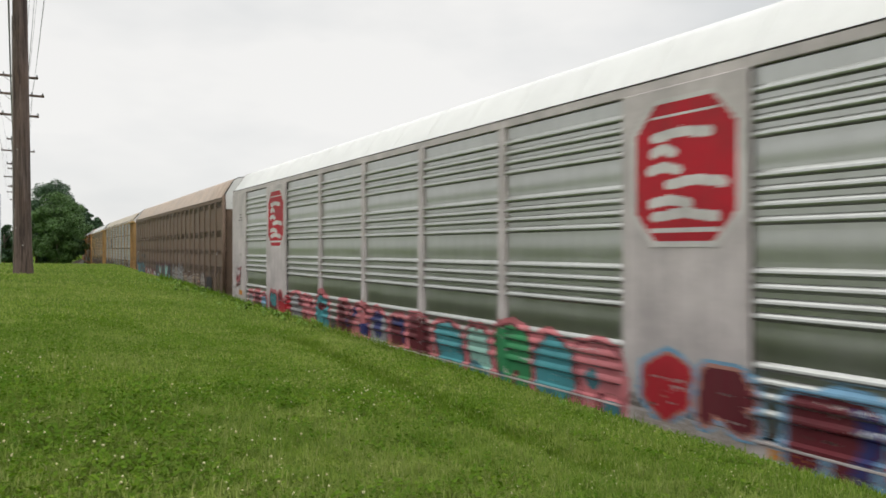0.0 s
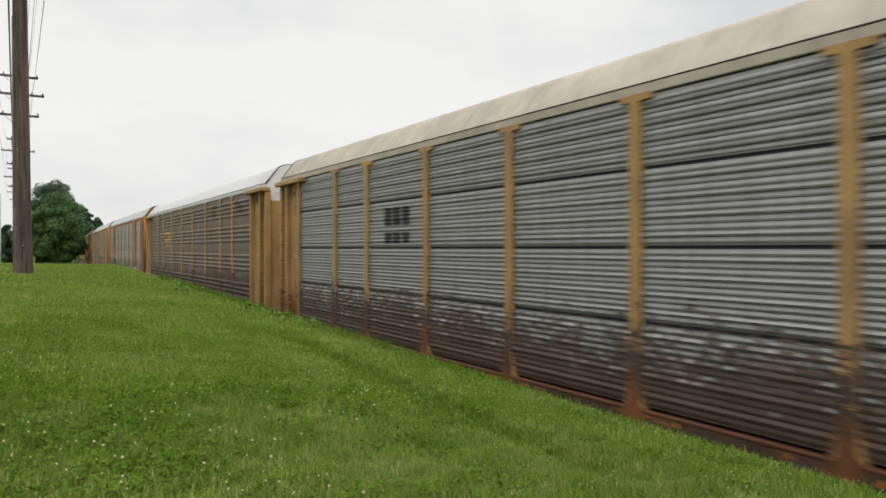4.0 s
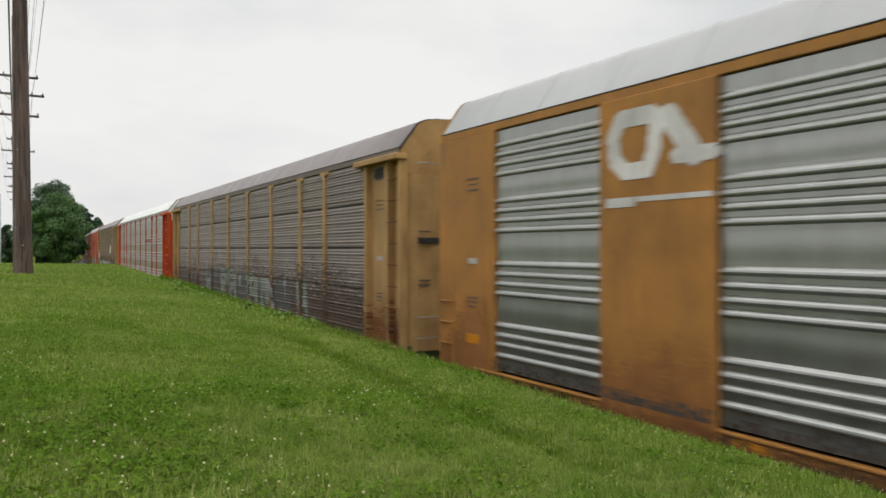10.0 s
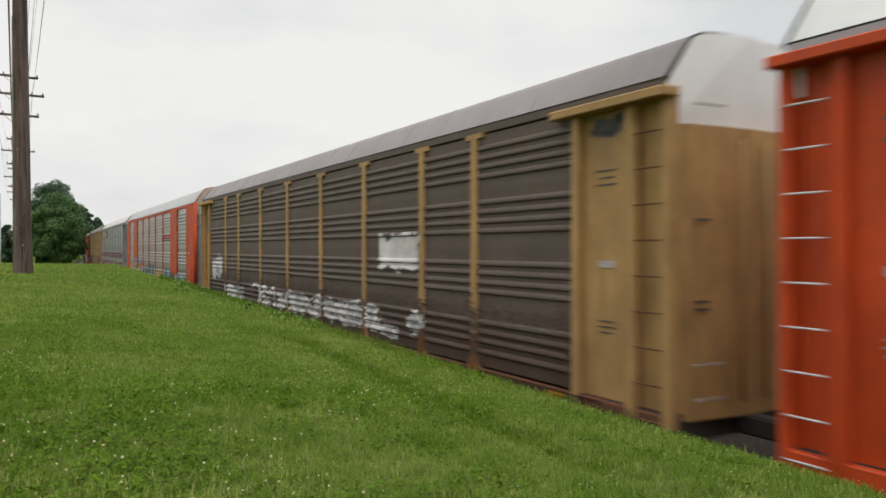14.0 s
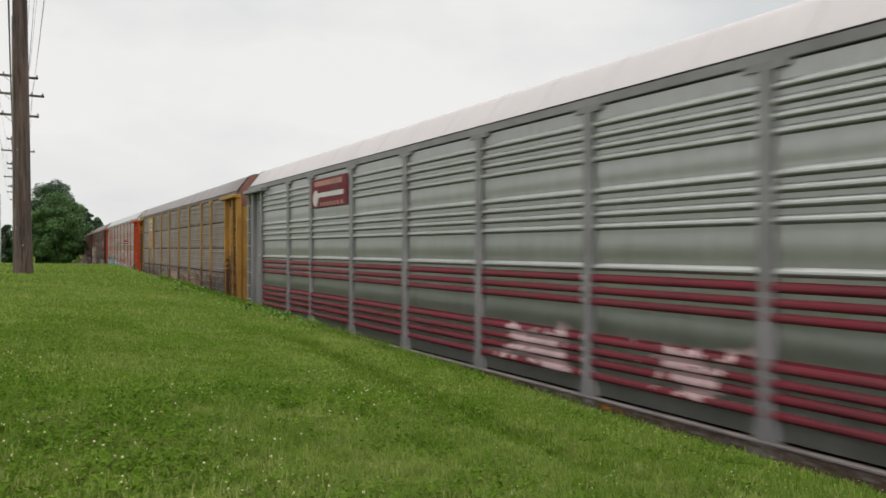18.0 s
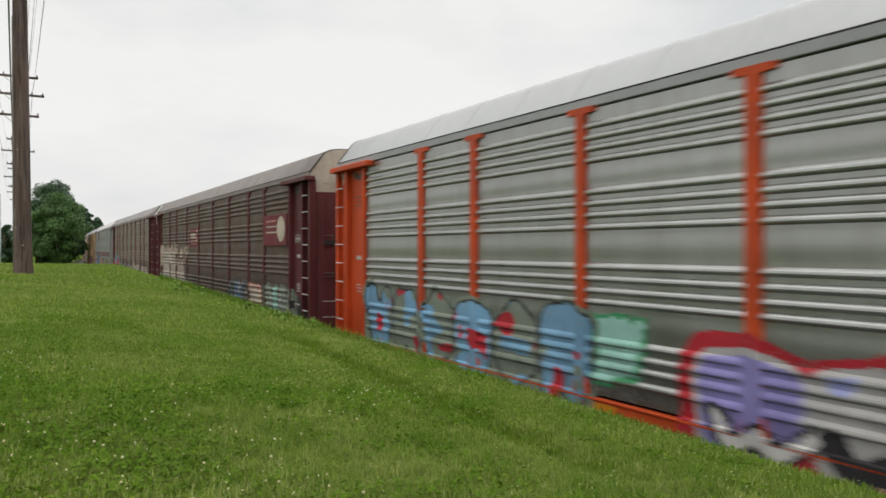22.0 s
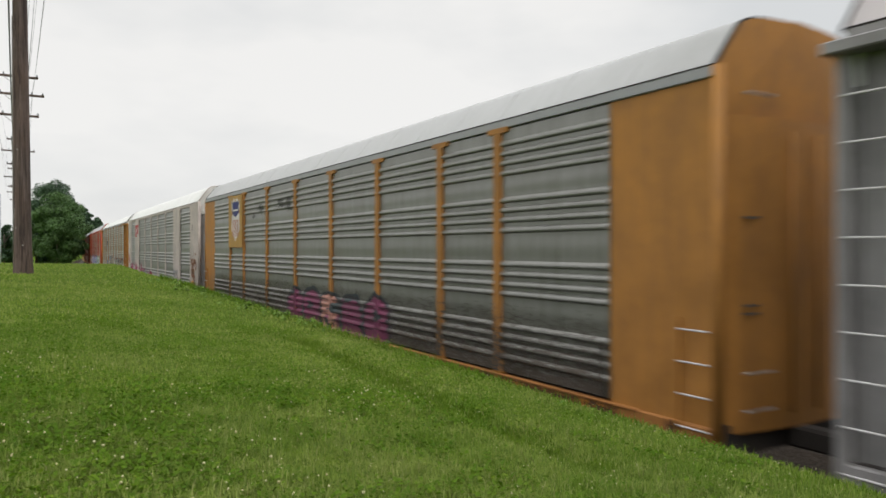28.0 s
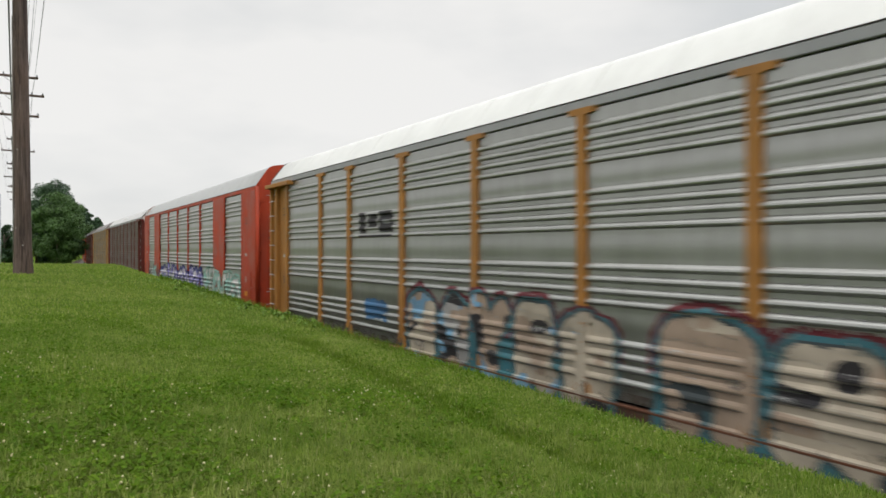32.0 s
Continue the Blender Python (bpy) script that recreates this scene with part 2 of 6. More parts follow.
def post_mesh(mat, flare, knuckles, tee=True):
    """An upright of the side frame with a flared foot and a tee head."""
    key = ("post", mat.name, flare, knuckles, tee)
    if key in MESHES:
        return MESHES[key]
    rows = [(0.80, 0.10 + flare), (1.15, 0.10 + flare * 0.9), (1.50, 0.10 + flare * 0.15), (1.62, 0.115)]
    if knuckles:
        for z in (2.32, 3.30, 4.36):
            rows += [(z - 0.12, 0.11), (z - 0.08, 0.14), (z + 0.08, 0.14), (z + 0.12, 0.11)]
    rows += [(5.10, 0.11), (5.205, 0.115 if tee else 0.105)]
    if tee:
        rows += [(5.215, 0.31), (5.30, 0.32)]
    else:
        rows += [(5.30, 0.105)]
    verts, faces = [], []
    for z, w in rows:
        d = 0.055
        verts += [(0.02, -w, z), (-d, -w * 0.86, z), (-d, w * 0.86, z), (0.02, w, z)]
    for i in range(len(rows) - 1):
        for j in range(3):
            a = 4 * i + j
            faces.append((a, a + 1, a + 5, a + 4))
    k = 4 * (len(rows) - 1)
    faces += [(0, 3, 2, 1), (k, k + 1, k + 2, k + 3)]
    me = mesh_from("post", verts, faces, [mat])
    MESHES[key] = me
    return me


ROOF = [(0.0, 5.425), (0.010, 5.45), (0.028, 5.478), (0.375, 5.925), (0.43, 5.985), (0.52, 6.045), (0.65, 6.087), (0.90, 6.118), (1.5, 6.14)]
RISE = {"wide": 1.12, "post": 1.0, "perforated": 1.30}   # how much taller the roofs are, style by style
DROP = {"wide": 0.0, "post": 0.0, "perforated": -0.11}   # and how much lower they begin
ROOF = ROOF + [(2 * HALF - x, z) for x, z in reversed(ROOF[:-1])]


def roof_outline(style, grow=0.0):
    return [(x - HALF + (grow * (x - HALF) / HALF), Z_EAVE + DROP[style] + (z - Z_EAVE) * RISE[style] + grow * 0.6) for x, z in ROOF]


def add_roof(car, mat, rim, style):
    line = roof_outline(style)
    inner = [(x * 0.97, z - 0.03) for x, z in line][::-1]
    me = prism_mesh(("roof", mat.name, style), "roof", line + inner, -BODY / 2 + 0.12, BODY / 2 - 0.12, mat, True, 8)
    r = part("roof", me, car)
    under = [(x * 0.985, z - 0.022) for x, z in line][::-1]
    for y in (-BODY / 2 + 0.075, BODY / 2 - 0.12):
        part("roof_rim", prism_mesh(("rim", rim.name, style), "roof_rim", roof_outline(style, 0.010) + under, 0.0, 0.045, rim, True), car, pose(0, y, 0))
    # cross seams of the roof sheets
    sm = prism_mesh(("seam", mat.name, style), "roof_seam", roof_outline(style, 0.004) + under, -0.03, 0.03, mat, True)
    for i in range(1, 18):
        part("roof_seam", sm, r, pose(0, -BODY / 2 + BODY * i / 18, 0))


def add_end(car, sign, body, cap, style):
    """The closed end of a wagon, sign -1: leading, +1: trailing."""
    y = sign * (BODY / 2 - 0.10)
    rot = 0 if sign < 0 else 180
    lower = 4.86
    w = 1.40
    # bowed end doors: two leaves
    for side in (-1, 1):
        prof = [(0.0, 0.0), (0.0, -0.14), (0.5, -0.12), (1.1, -0.05), (w, 0.06), (w, 0.12), (0.4, 0.06)]
        key = ("leaf", side, body.name)
        if key not in MESHES:
            verts, faces = [], []
            n = len(prof)
            for z in (1.0, lower):
                verts += [(side * x, yy, z) for x, yy in prof]
            for j in range(n):
                a, b = j, (j + 1) % n
                faces.append((a, b, b + n, a + n))
            faces += [tuple(range(n))[::-1], tuple(range(n, 2 * n))]
            me = mesh_from("end_door", verts, faces, [body])
            bm = bmesh.new()
            bm.from_mesh(me)
            bmesh.ops.recalc_face_normals(bm, faces=bm.faces[:])
            bm.to_mesh(me)
            bm.free()
            MESHES[key] = me
        leaf = part("end_door", MESHES[key], car, pose(0, y, 0, 0, 0, rot))
        for z in (1.9, 3.2, 4.4):
            part("hinge", box_mesh("hinge", 0.10, 0.07, 0.16, body, 0.01), leaf, pose(side * 1.36, 0.0, z))
        part("lock_bar", cyl_mesh(("lockbar", body.name), "lock_bar", 0.022, 0.022, 3.5, body, 8), leaf, pose(side * 0.25, -0.17, 1.2))
    cap_prof = [(-w, lower)] + [(x * 0.985, z - 0.018) for x, z in roof_outline(style)] + [(w, lower)]
    key = ("cap", cap.name, style)
    if key not in MESHES:
        n = len(cap_prof)
        verts = [(x, -0.10 * (1 - abs(x) / 1.5), z) for x, z in cap_prof] + [(x, 0.12, z) for x, z in cap_prof]
        faces = [tuple(range(n))[::-1], tuple(range(n, 2 * n))] + [(j, (j + 1) % n, n + (j + 1) % n, n + j) for j in range(n)]
        me = mesh_from("end_cap", verts, faces, [cap])
        bm = bmesh.new()
        bm.from_mesh(me)
        bmesh.ops.triangulate(bm, faces=[f for f in bm.faces if len(f.verts) > 4])
        bmesh.ops.recalc_face_normals(bm, faces=bm.faces[:])
        bm.to_mesh(me)
        bm.free()
        MESHES[key] = me
    part("end_cap", MESHES[key], car, pose(0, y, 0, 0, 0, rot))
    part("coupler", box_mesh("coupler", 0.28, 0.75, 0.28, col("black_iron"), 0.04), car, pose(0, sign * (BODY / 2 + 0.22), 0.86))
    part("buffer_beam", box_mesh("buffer_beam", 2.7, 0.22, 0.40, col("black_iron"), 0.02), car, pose(0, sign * (BODY / 2 - 0.2), 0.92))


def add_corner(car, sign, near, spec):
    """The smooth end section of a side with its hood and ladder."""
    body = col(spec["door"])
    out = -1 if near else 1
    x = out * HALF
    a0 = EDGES[0]
    yc = sign * (BODY / 2 - a0 / 2)
    rot = 0 if near else 180
    if spec["style"] != "post" or spec.get("smooth_end"):
        part("end_panel", box_mesh("end_panel", 0.05, a0 - 0.08, Z_CHORD - 0.85 - (0.13 if spec["style"] == "perforated" else 0.0), body, 0.008), car, pose(x + out * (0.02 if spec["style"] == "wide" else -0.028), yc - sign * 0.03, (Z_CHORD + 0.85 + (-0.13 if spec["style"] == "perforated" else 0.0)) / 2))
        part("corner_post", cyl_mesh(("cpost", body.name), "corner_post", 0.07, 0.07, Z_EAVE - 0.9, body, 10), car, pose(x - out * 0.04, sign * (BODY / 2 - 0.07), 0.9))
        z_l = [1.05, 1.45, 1.85, 2.25]
    else:
        # recessed door between two jambs, the ladder beside it, a hood above
        part("door_sheet", box_mesh("door_sheet", 0.05, 0.98, 4.12, col(spec.get("leaf", spec["door"])), 0.008), car, pose(x - out * 0.10, sign * (BODY / 2 - 1.26), 3.17))
        jamb = box_mesh("jamb", 0.20, 0.14, 4.3, body, 0.015)
        part("jamb", jamb, car, pose(x - out * 0.02, sign * (BODY / 2 - a0 + 0.07), 3.06))
        part("jamb", jamb, car, pose(x - out * 0.04, sign * (BODY / 2 - 0.72), 3.06))
        part("jamb", jamb, car, pose(x - out * 0.06, sign * (BODY / 2 - 0.10), 3.06))
        part("back_sheet", box_mesh("back_sheet", 0.04, 0.6, 4.2, body, 0.0), car, pose(x - out * 0.16, sign * (BODY / 2 - 0.40), 3.15))
        part("hood", box_mesh("hood", 0.30, a0 + 0.42, 0.13, body, 0.015), car, pose(x + out * 0.04, sign * (BODY / 2 - a0 / 2 - 0.18), 5.235))
        z_l = [1.0 + 0.47 * i for i in range(9)]
    lad = part("ladder", box_mesh("ladder", 0.03, 0.04, z_l[-1] - z_l[0] + 0.3, body, 0.0), car, pose(x + out * 0.05, sign * (BODY / 2 - 0.60), (z_l[-1] + z_l[0]) / 2))
    rung = cyl_mesh(("rung", spec["door"], spec["style"]), "rung", 0.013, 0.013, 0.46, col("rust" if spec["door"] in ("yellow", "dull_ochre") else "pale_grey") if spec["style"] == "post" else body, 6, "y")
    for z in z_l:
        part("rung", rung, lad, pose(out * 0.02, sign * 0.24 - 0.23, z - (z_l[-1] + z_l[0]) / 2))


def add_bogie(car, y):
    iron = col("black_iron")
    b = part("bogie", box_mesh("bogie", 1.6, 0.5, 0.32, iron, 0.03), car, pose(0, y, 0.55))
    for x in (-0.98, 0.98):
        part("side_frame", box_mesh("side_frame", 0.16, 2.4, 0.30, iron, 0.05), b, pose(x, 0, -0.05))
    for yy in (-0.86, 0.86):
        for x in (-0.78, 0.70):
            part("wheel", cyl_mesh(("wheel",), "wheel", 0.42, 0.42, 0.08, M_STEEL, 24, "x"), b, pose(x, yy, -0.13))
        part("axle", cyl_mesh(("axle",), "axle", 0.08, 0.08, 1.5, iron, 10, "x"), b, pose(-0.75, yy, -0.13))


M_REFLECT = plain("amber_reflector", (0.55, 0.21, 0.01), 0.4)
M_INK = plain("dark_lettering", (0.085, 0.07, 0.058), 0.7)
M_LABEL = plain("pale_label", (0.38, 0.35, 0.32), 0.6)


def fine_marks(car, spec):
    """Reflectors on the sill, lettering bars and notices on the doors, grab irons and slots on the ends."""
    for a in [2.6] + [EDGES[k] + 0.5 for k in (2, 3, 4, 5, 6, 8)] + [25.6] if spec["style"] != "perforated" else ():
        part("reflector", box_mesh("reflector", 0.012, 0.50, 0.11, M_REFLECT, 0.003), car, pose(-(HALF + 0.046), BODY / 2 - a, 0.995), "amber reflector on the sill")
    deep = HALF + {"wide": 0.052, "post": -0.068, "perforated": 0.004}[spec["style"]]
    pale = spec["door"] in ("orange", "red_orange", "maroon", "red_brown")
    for a, n0 in ((1.28, 0), (BODY - 1.28, 3)):
        for k, (z, w) in enumerate(((4.50, 0.42), (4.40, 0.30), (4.30, 0.40), (2.36, 0.30), (2.28, 0.34), (2.20, 0.26))):
            part("lettering_bar", box_mesh("lettering_bar", 0.006, w, 0.024, M_LABEL if pale and k > 2 else M_INK), car, pose(-deep, BODY / 2 - a, z - 0.05 * n0))
        part("data_plate", box_mesh("data_plate", 0.008, 0.30, 0.10, M_LABEL, 0.002), car, pose(-deep, BODY / 2 - a, 3.02))
        if spec["style"] == "wide":
            part("notice", box_mesh("notice", 0.008, 0.42, 0.17, M_REFLECT, 0.002), car, pose(-deep, BODY / 2 - a, 1.62), "amber notice plate")
    if spec["door"] in ("maroon", "red_brown"):
        # pale framed placard, rows of lettering and a long pale bar on the doors
        for y in (1.28 - BODY / 2,):
            for z in (3.44, 3.64):
                part("placard_line", box_mesh("placard_line", 0.006, 0.60, 0.022, M_LABEL), car, pose(-deep, y, z))
            for dy in (-0.29, 0.29):
                part("placard_line", box_mesh("placard_line", 0.006, 0.022, 0.22, M_LABEL), car, pose(-deep, y + dy, 3.54))
            for k in range(4):
                part("lettering_bar", box_mesh("lettering_bar", 0.006, 0.09, 0.10, M_LABEL), car, pose(-deep, y - 0.19 + 0.127 * k, 3.54))
            for k in range(3):
                part("lettering_bar", box_mesh("lettering_bar", 0.006, 0.40, 0.03, M_LABEL), car, pose(-deep, y, 1.98 + 0.09 * k))
            part("placard_line", box_mesh("placard_line", 0.006, 0.66, 0.06, M_LABEL), car, pose(-deep, y, 1.58), "pale painted bar")
    if spec["ribs"] == "B" or spec["door"] == "maroon":
        part("end_slot", box_mesh("end_slot", 0.85, 0.03, 0.13, M_DARK, 0.004), car, pose(-0.70, -BODY / 2 - 0.015, 3.42, 0, 0, 3), "dark slot in the end door")
    for z in (2.45, 2.55, 3.62):
        part("end_mark", box_mesh("end_mark", 0.5, 0.012, 0.03, M_INK), car, pose(-0.85, -BODY / 2 + 0.015, z, 0, 0, 5))
    grab = cyl_mesh(("grab",), "grab_iron", 0.014, 0.014, 0.55, M_STEEL, 6, "x")
    for z in (1.3, 1.75, 5.1):
        part("grab_iron", grab, car, pose(-1.2, -BODY / 2 - 0.10, z))


def make_car(spec):
    car = tagged(new("autorack_wagon"), spec["label"], "rail car", "wagons of the train")
    car.empty_display_size = 0.5
    style, pat = spec["style"], spec["ribs"]
    post, sheet, chord, sill = (col(spec[k]) for k in ("post", "sheet", "chord", "sill"))
    # dark inside behind the sheets, and the deck
    part("inner_body", box_mesh("inner_body", 2 * HALF - 0.40, BODY - 0.7, 4.25, M_DARK), car, pose(0, 0, 3.22))
    part("deck", box_mesh("deck", 2 * HALF - 0.1, BODY - 0.3, 0.10, col("black_iron"), 0.01), car, pose(0, 0, 1.06))
    for near in (True, False):
        out = -1 if near else 1
        x, rot = out * HALF, 0 if near else 180
        low, high = (Z_CHORD, Z_EAVE) if style != "perforated" else (Z_CHORD - 0.12, Z_EAVE - 0.11)
        part("top_chord", box_mesh("top_chord", 0.10, BODY - 0.24, high - low, chord, 0.012), car, pose(x - out * 0.02, 0, (high + low) / 2))
        part("gutter", box_mesh("gutter", 0.034, BODY - 0.26, 0.014, col("black_iron")), car, pose(x + out * 0.016, 0, high + 0.008))
        if style == "perforated":
            part("lower_panel", box_mesh("lower_panel", 0.05, BODY - 0.3, 0.14, post, 0.01), car, pose(x - out * 0.027, 0, 1.087))
            part("side_sill", box_mesh("side_sill", 0.12, BODY - 3.0, 0.26, col("black_iron"), 0.02), car, pose(x - out * 0.5, 0, 0.90))
        else:
            s = part("side_sill", box_mesh("side_sill", 0.12, BODY - 0.3, 0.34, sill, 0.02), car, pose(x - out * 0.02, 0, 0.93))
            part("sill_flange", box_mesh("sill_flange", 0.11, BODY - 2.6, 0.035, sill, 0.006), s, pose(out * 0.03, 0, 0.165))
        for i in range(9):
            a0, a1 = EDGES[i], EDGES[i + 1]
            yc, w = BODY / 2 - (a0 + a1) / 2, a1 - a0
            if style == "wide" and i in (1, 7):
                part("wide_panel", box_mesh("wide_panel", 0.06, w, Z_CHORD - 0.82, post, 0.008), car, pose(x + out * 0.045, yc, (Z_CHORD + 0.82) / 2))
            else:
                part("side_panel", sheet_mesh(pat, w - 0.02, sheet), car, pose(x, yc, 0, 0, 0, rot))
        for i, a in enumerate(EDGES):
            if style == "wide" and i in (1, 2, 7, 8):
                continue
            if i in (0, 9) and style != "wide":
                continue
            if style == "perforated":
                continue
            if style == "wide":
                pm = post_mesh(post, 0.05, False, False)
            else:
                pm = post_mesh(post, spec.get("flare", 0.09), spec.get("knuckles", False))
            part("post", pm, car, pose(x, BODY / 2 - a, 0, 0, 0, rot))
        for sign in (-1, 1):
            add_corner(car, sign, near, spec)
    fine_marks(car, spec)
    add_roof(car, col(spec["roof"]), col(spec["rim"]), style)
    for sign in (-1, 1):
        add_end(car, sign, col(spec["end"]), col(spec["cap"]), style)
    for y in (-9.8, 9.8):
        add_bogie(car, y)
    return car


def S(label, style, ribs, post, sheet, roof, **k):
    d = dict(label=label, style=style, ribs=ribs, post=post, sheet=sheet, roof=roof, door=post, end=post, chord=post if style == "wide" else "mid_grey",
             sill=post, rim="black_iron" if style != "wide" else post, cap="clean_white")
    d.update(k)
    return d


TRAIN = [
    S("white autorack wagon with grey ribbed panels and red octagon emblems", "wide", "A", "white_paint", "silver_sheet", "clean_white", cap="clean_white"),
    S("dark brown autorack wagon with smooth perforated sides and graffiti", "perforated", "P", "dark_brown", "dark_brown", "tan_brown", chord="dark_brown"),
    S("ochre autorack wagon with dull grey stacked panels", "post", "B", "dull_ochre", "dull_sheet", "cream", chord="cream", sill="rust"),
    S("ochre autorack wagon with dark grimy ribbed panels", "post", "A", "dull_ochre", "grimy_sheet", "pale_grey", chord="pale_grey", sill="rust", flare=0.14, knuckles=True),
    S("ochre autorack wagon with wide smooth panels and silver ribbed sheets", "wide", "A", "rust_ochre", "blue_sheet", "light_grey", cap="rust_ochre", end="pale_cream"),
    S("ochre autorack wagon with wide panels and a pale band emblem", "wide", "A", "ochre", "bright_sheet", "light_grey", cap="ochre", end="pale_cream"),
    S("weathered ochre autorack wagon with grimy stacked panels", "post", "B", "dull_ochre", "stack_sheet", "mauve_grey", chord="grimy_sheet", sill="rust_ochre", cap="dull_ochre"),
    S("orange autorack wagon with bright silver ribbed panels", "post", "A", "orange", "bright_sheet", "clean_white", flare=0.10),
    S("weathered ochre autorack wagon with dark ribbed panels", "post", "A", "dull_ochre", "dark_sheet", "mauve_grey", chord="dark_sheet", sill="rust"),
    S("orange autorack wagon with wide smooth panels", "wide", "A", "orange", "bright_sheet", "light_grey", cap="cream", end="grey_paint"),
    S("grey autorack wagon with crimson lower ribs", "post", "A", "grey_paint", "bright_sheet", "pink_white", chord="grey_paint", sill="brown_grey"),
    S("yellow autorack wagon with dark rusty stacked panels", "post", "B", "yellow", "rusty_stack", "mauve_grey", chord="grimy_sheet", sill="rust", cap="rust_cap"),
    S("orange autorack wagon with silver ribbed panels and graffiti", "post", "A", "orange", "bright_sheet", "light_grey", flare=0.10),
    S("maroon autorack wagon with dark ribbed panels", "post", "A", "maroon", "brown_sheet", "brown_grey", chord="brown_grey", sill="rust", knuckles=True, cap="cream"),
    S("maroon autorack wagon with brown ribbed panels and graffiti", "post", "A", "red_brown", "beige_sheet", "mauve_grey", chord="mauve_grey", sill="rust", knuckles=True, door="maroon", end="maroon", leaf="rust_door"),
    S("grey autorack wagon with crimson lower ribs and green graffiti", "post", "A", "grey_paint", "bright_sheet", "pink_white", chord="grey_paint"),
    S("ochre autorack wagon with a shield emblem and grey ribbed panels", "post", "A", "ochre", "dull_sheet", "light_grey", flare=0.05, cap="ochre", sill="rust_ochre", chord="mid_grey", smooth_end=True),
    S("white autorack wagon with wide panels and pink graffiti", "wide", "A", "dusty_white", "dull_sheet", "clean_white", end="grey_paint"),
    S("ochre autorack wagon with silver ribbed panels and graffiti", "post", "A", "ochre", "bright_sheet", "clean_white", sill="rust"),
    S("red autorack wagon with wide panels and graffiti", "wide", "A", "red_orange", "bright_sheet", "light_grey", cap="red_orange"),
    S("brown autorack wagon with grimy ribbed panels", "post", "A", "red_brown", "brown_sheet", "pale_grey"),
    S("brown autorack wagon with dull ribbed panels", "post", "A", "dull_ochre", "grimy_sheet", "mauve_grey"),
    S("brown autorack wagon with dark ribbed panels", "post", "A", "red_brown", "dark_sheet", "mauve_grey"),
    S("red autorack wagon with dull ribbed panels", "post", "A", "red_orange", "dull_sheet", "light_grey"),
    S("ochre autorack wagon with dull ribbed panels", "post", "A", "ochre", "dull_sheet", "light_grey"),
]
CARS = [make_car(spec) for spec in TRAIN]


# ---- paint on the wagons: emblems, graffiti, smears ----
SPRAY = {
    "red": (0.435, 0.0174, 0.0305), "dark_red": (0.113, 0.013, 0.0218), "pink": (0.539, 0.174, 0.191), "magenta": (0.20, 0.013, 0.055), "deep_rust": (0.085, 0.036, 0.017), "soot": (0.085, 0.085, 0.08), "hot_pink": (0.505, 0.0696, 0.174),
    "teal": (0.065, 0.29, 0.325), "mint": (0.278, 0.505, 0.435), "sky": (0.174, 0.348, 0.505), "blue": (0.0435, 0.139, 0.278), "violet": (0.261, 0.235, 0.505), "lilac": (0.313, 0.348, 0.609),
    "green": (0.0348, 0.244, 0.0957), "lime": (0.435, 0.505, 0.174), "yellow": (0.539, 0.348, 0.0522), "gold": (0.435, 0.252, 0.0609), "tan": (0.365, 0.278, 0.209), "cream": (0.539, 0.47, 0.365),
    "white": (0.626, 0.609, 0.583), "grey": (0.287, 0.287, 0.296), "black": (0.0218, 0.0218, 0.0261), "crimson": (0.145, 0.0135, 0.025), "orange": (0.479, 0.174, 0.0174), "navy": (0.0261, 0.0348, 0.148),
    "sage": (0.20, 0.235, 0.185), "ochre_stain": (0.285, 0.118, 0.032), "ember": (0.21, 0.028, 0.009), "slate": (0.045, 0.06, 0.066), "plum": (0.19, 0.045, 0.10), "crimson_paint": (0.33, 0.022, 0.07), "dark_moss": (0.03, 0.06, 0.035), "fuchsia": (0.28, 0.018, 0.082), "dim_teal": (0.045, 0.16, 0.195), "dim_white": (0.42, 0.41, 0.395), "brown": (0.104, 0.0522, 0.0305), "rose": (0.435, 0.217, 0.174), "signal": (0.435, 0.0122, 0.0261), "bone": (0.47, 0.409, 0.322),
    # the dirt browns also stand in for shade on sills and lower sheets
    "rust": (0.19, 0.07, 0.024), "pale_pink": (0.452, 0.313, 0.313), "dust": (0.348, 0.304, 0.27), "brown_dirt_shade": (0.075, 0.048, 0.034), "dirt": (0.074, 0.0609, 0.0505),
}
SPRAYS = {}


def spray(key):
    if key not in SPRAYS:
        SPRAYS[key] = metal_paint("spray_" + key, SPRAY[key], (0.10, 0.08, 0.06), 0.22, 0.6, 0.0, 0.14)
    return SPRAYS[key]


def value_noise(u, v, seed):
    """Smooth noise between 0 and 1 on arrays."""
    rs = np.random.RandomState(seed)
    g = rs.rand(64, 64)
    iu, iv = np.floor(u).astype(int), np.floor(v).astype(int)
    fu, fv = u - iu, v - iv
    fu, fv = fu * fu * (3 - 2 * fu), fv * fv * (3 - 2 * fv)
    q = lambda i, j: g[i % 64, j % 64]
    return (q(iu, iv) * (1 - fu) + q(iu + 1, iv) * fu) * (1 - fv) + (q(iu, iv + 1) * (1 - fu) + q(iu + 1, iv + 1) * fu) * fv


def near_line(u, v, pts):
    """Distance from (u, v) to a chain of points."""
    best = np.full(u.shape, 9.0)
    for (x0, y0), (x1, y1) in zip(pts[:-1], pts[1:]):
        dx, dy = x1 - x0, y1 - y0
        k = np.clip(((u - x0) * dx + (v - y0) * dy) / (dx * dx + dy * dy + 1e-9), 0, 1)
        best = np.minimum(best, np.hypot(u - x0 - k * dx, v - y0 - k * dy))
    return best


def ring_points(n=10):
    return [(0.5 + 0.5 * math.sin(2 * math.pi * i / n), 0.5 + 0.5 * math.cos(2 * math.pi * i / n)) for i in range(n + 1)]


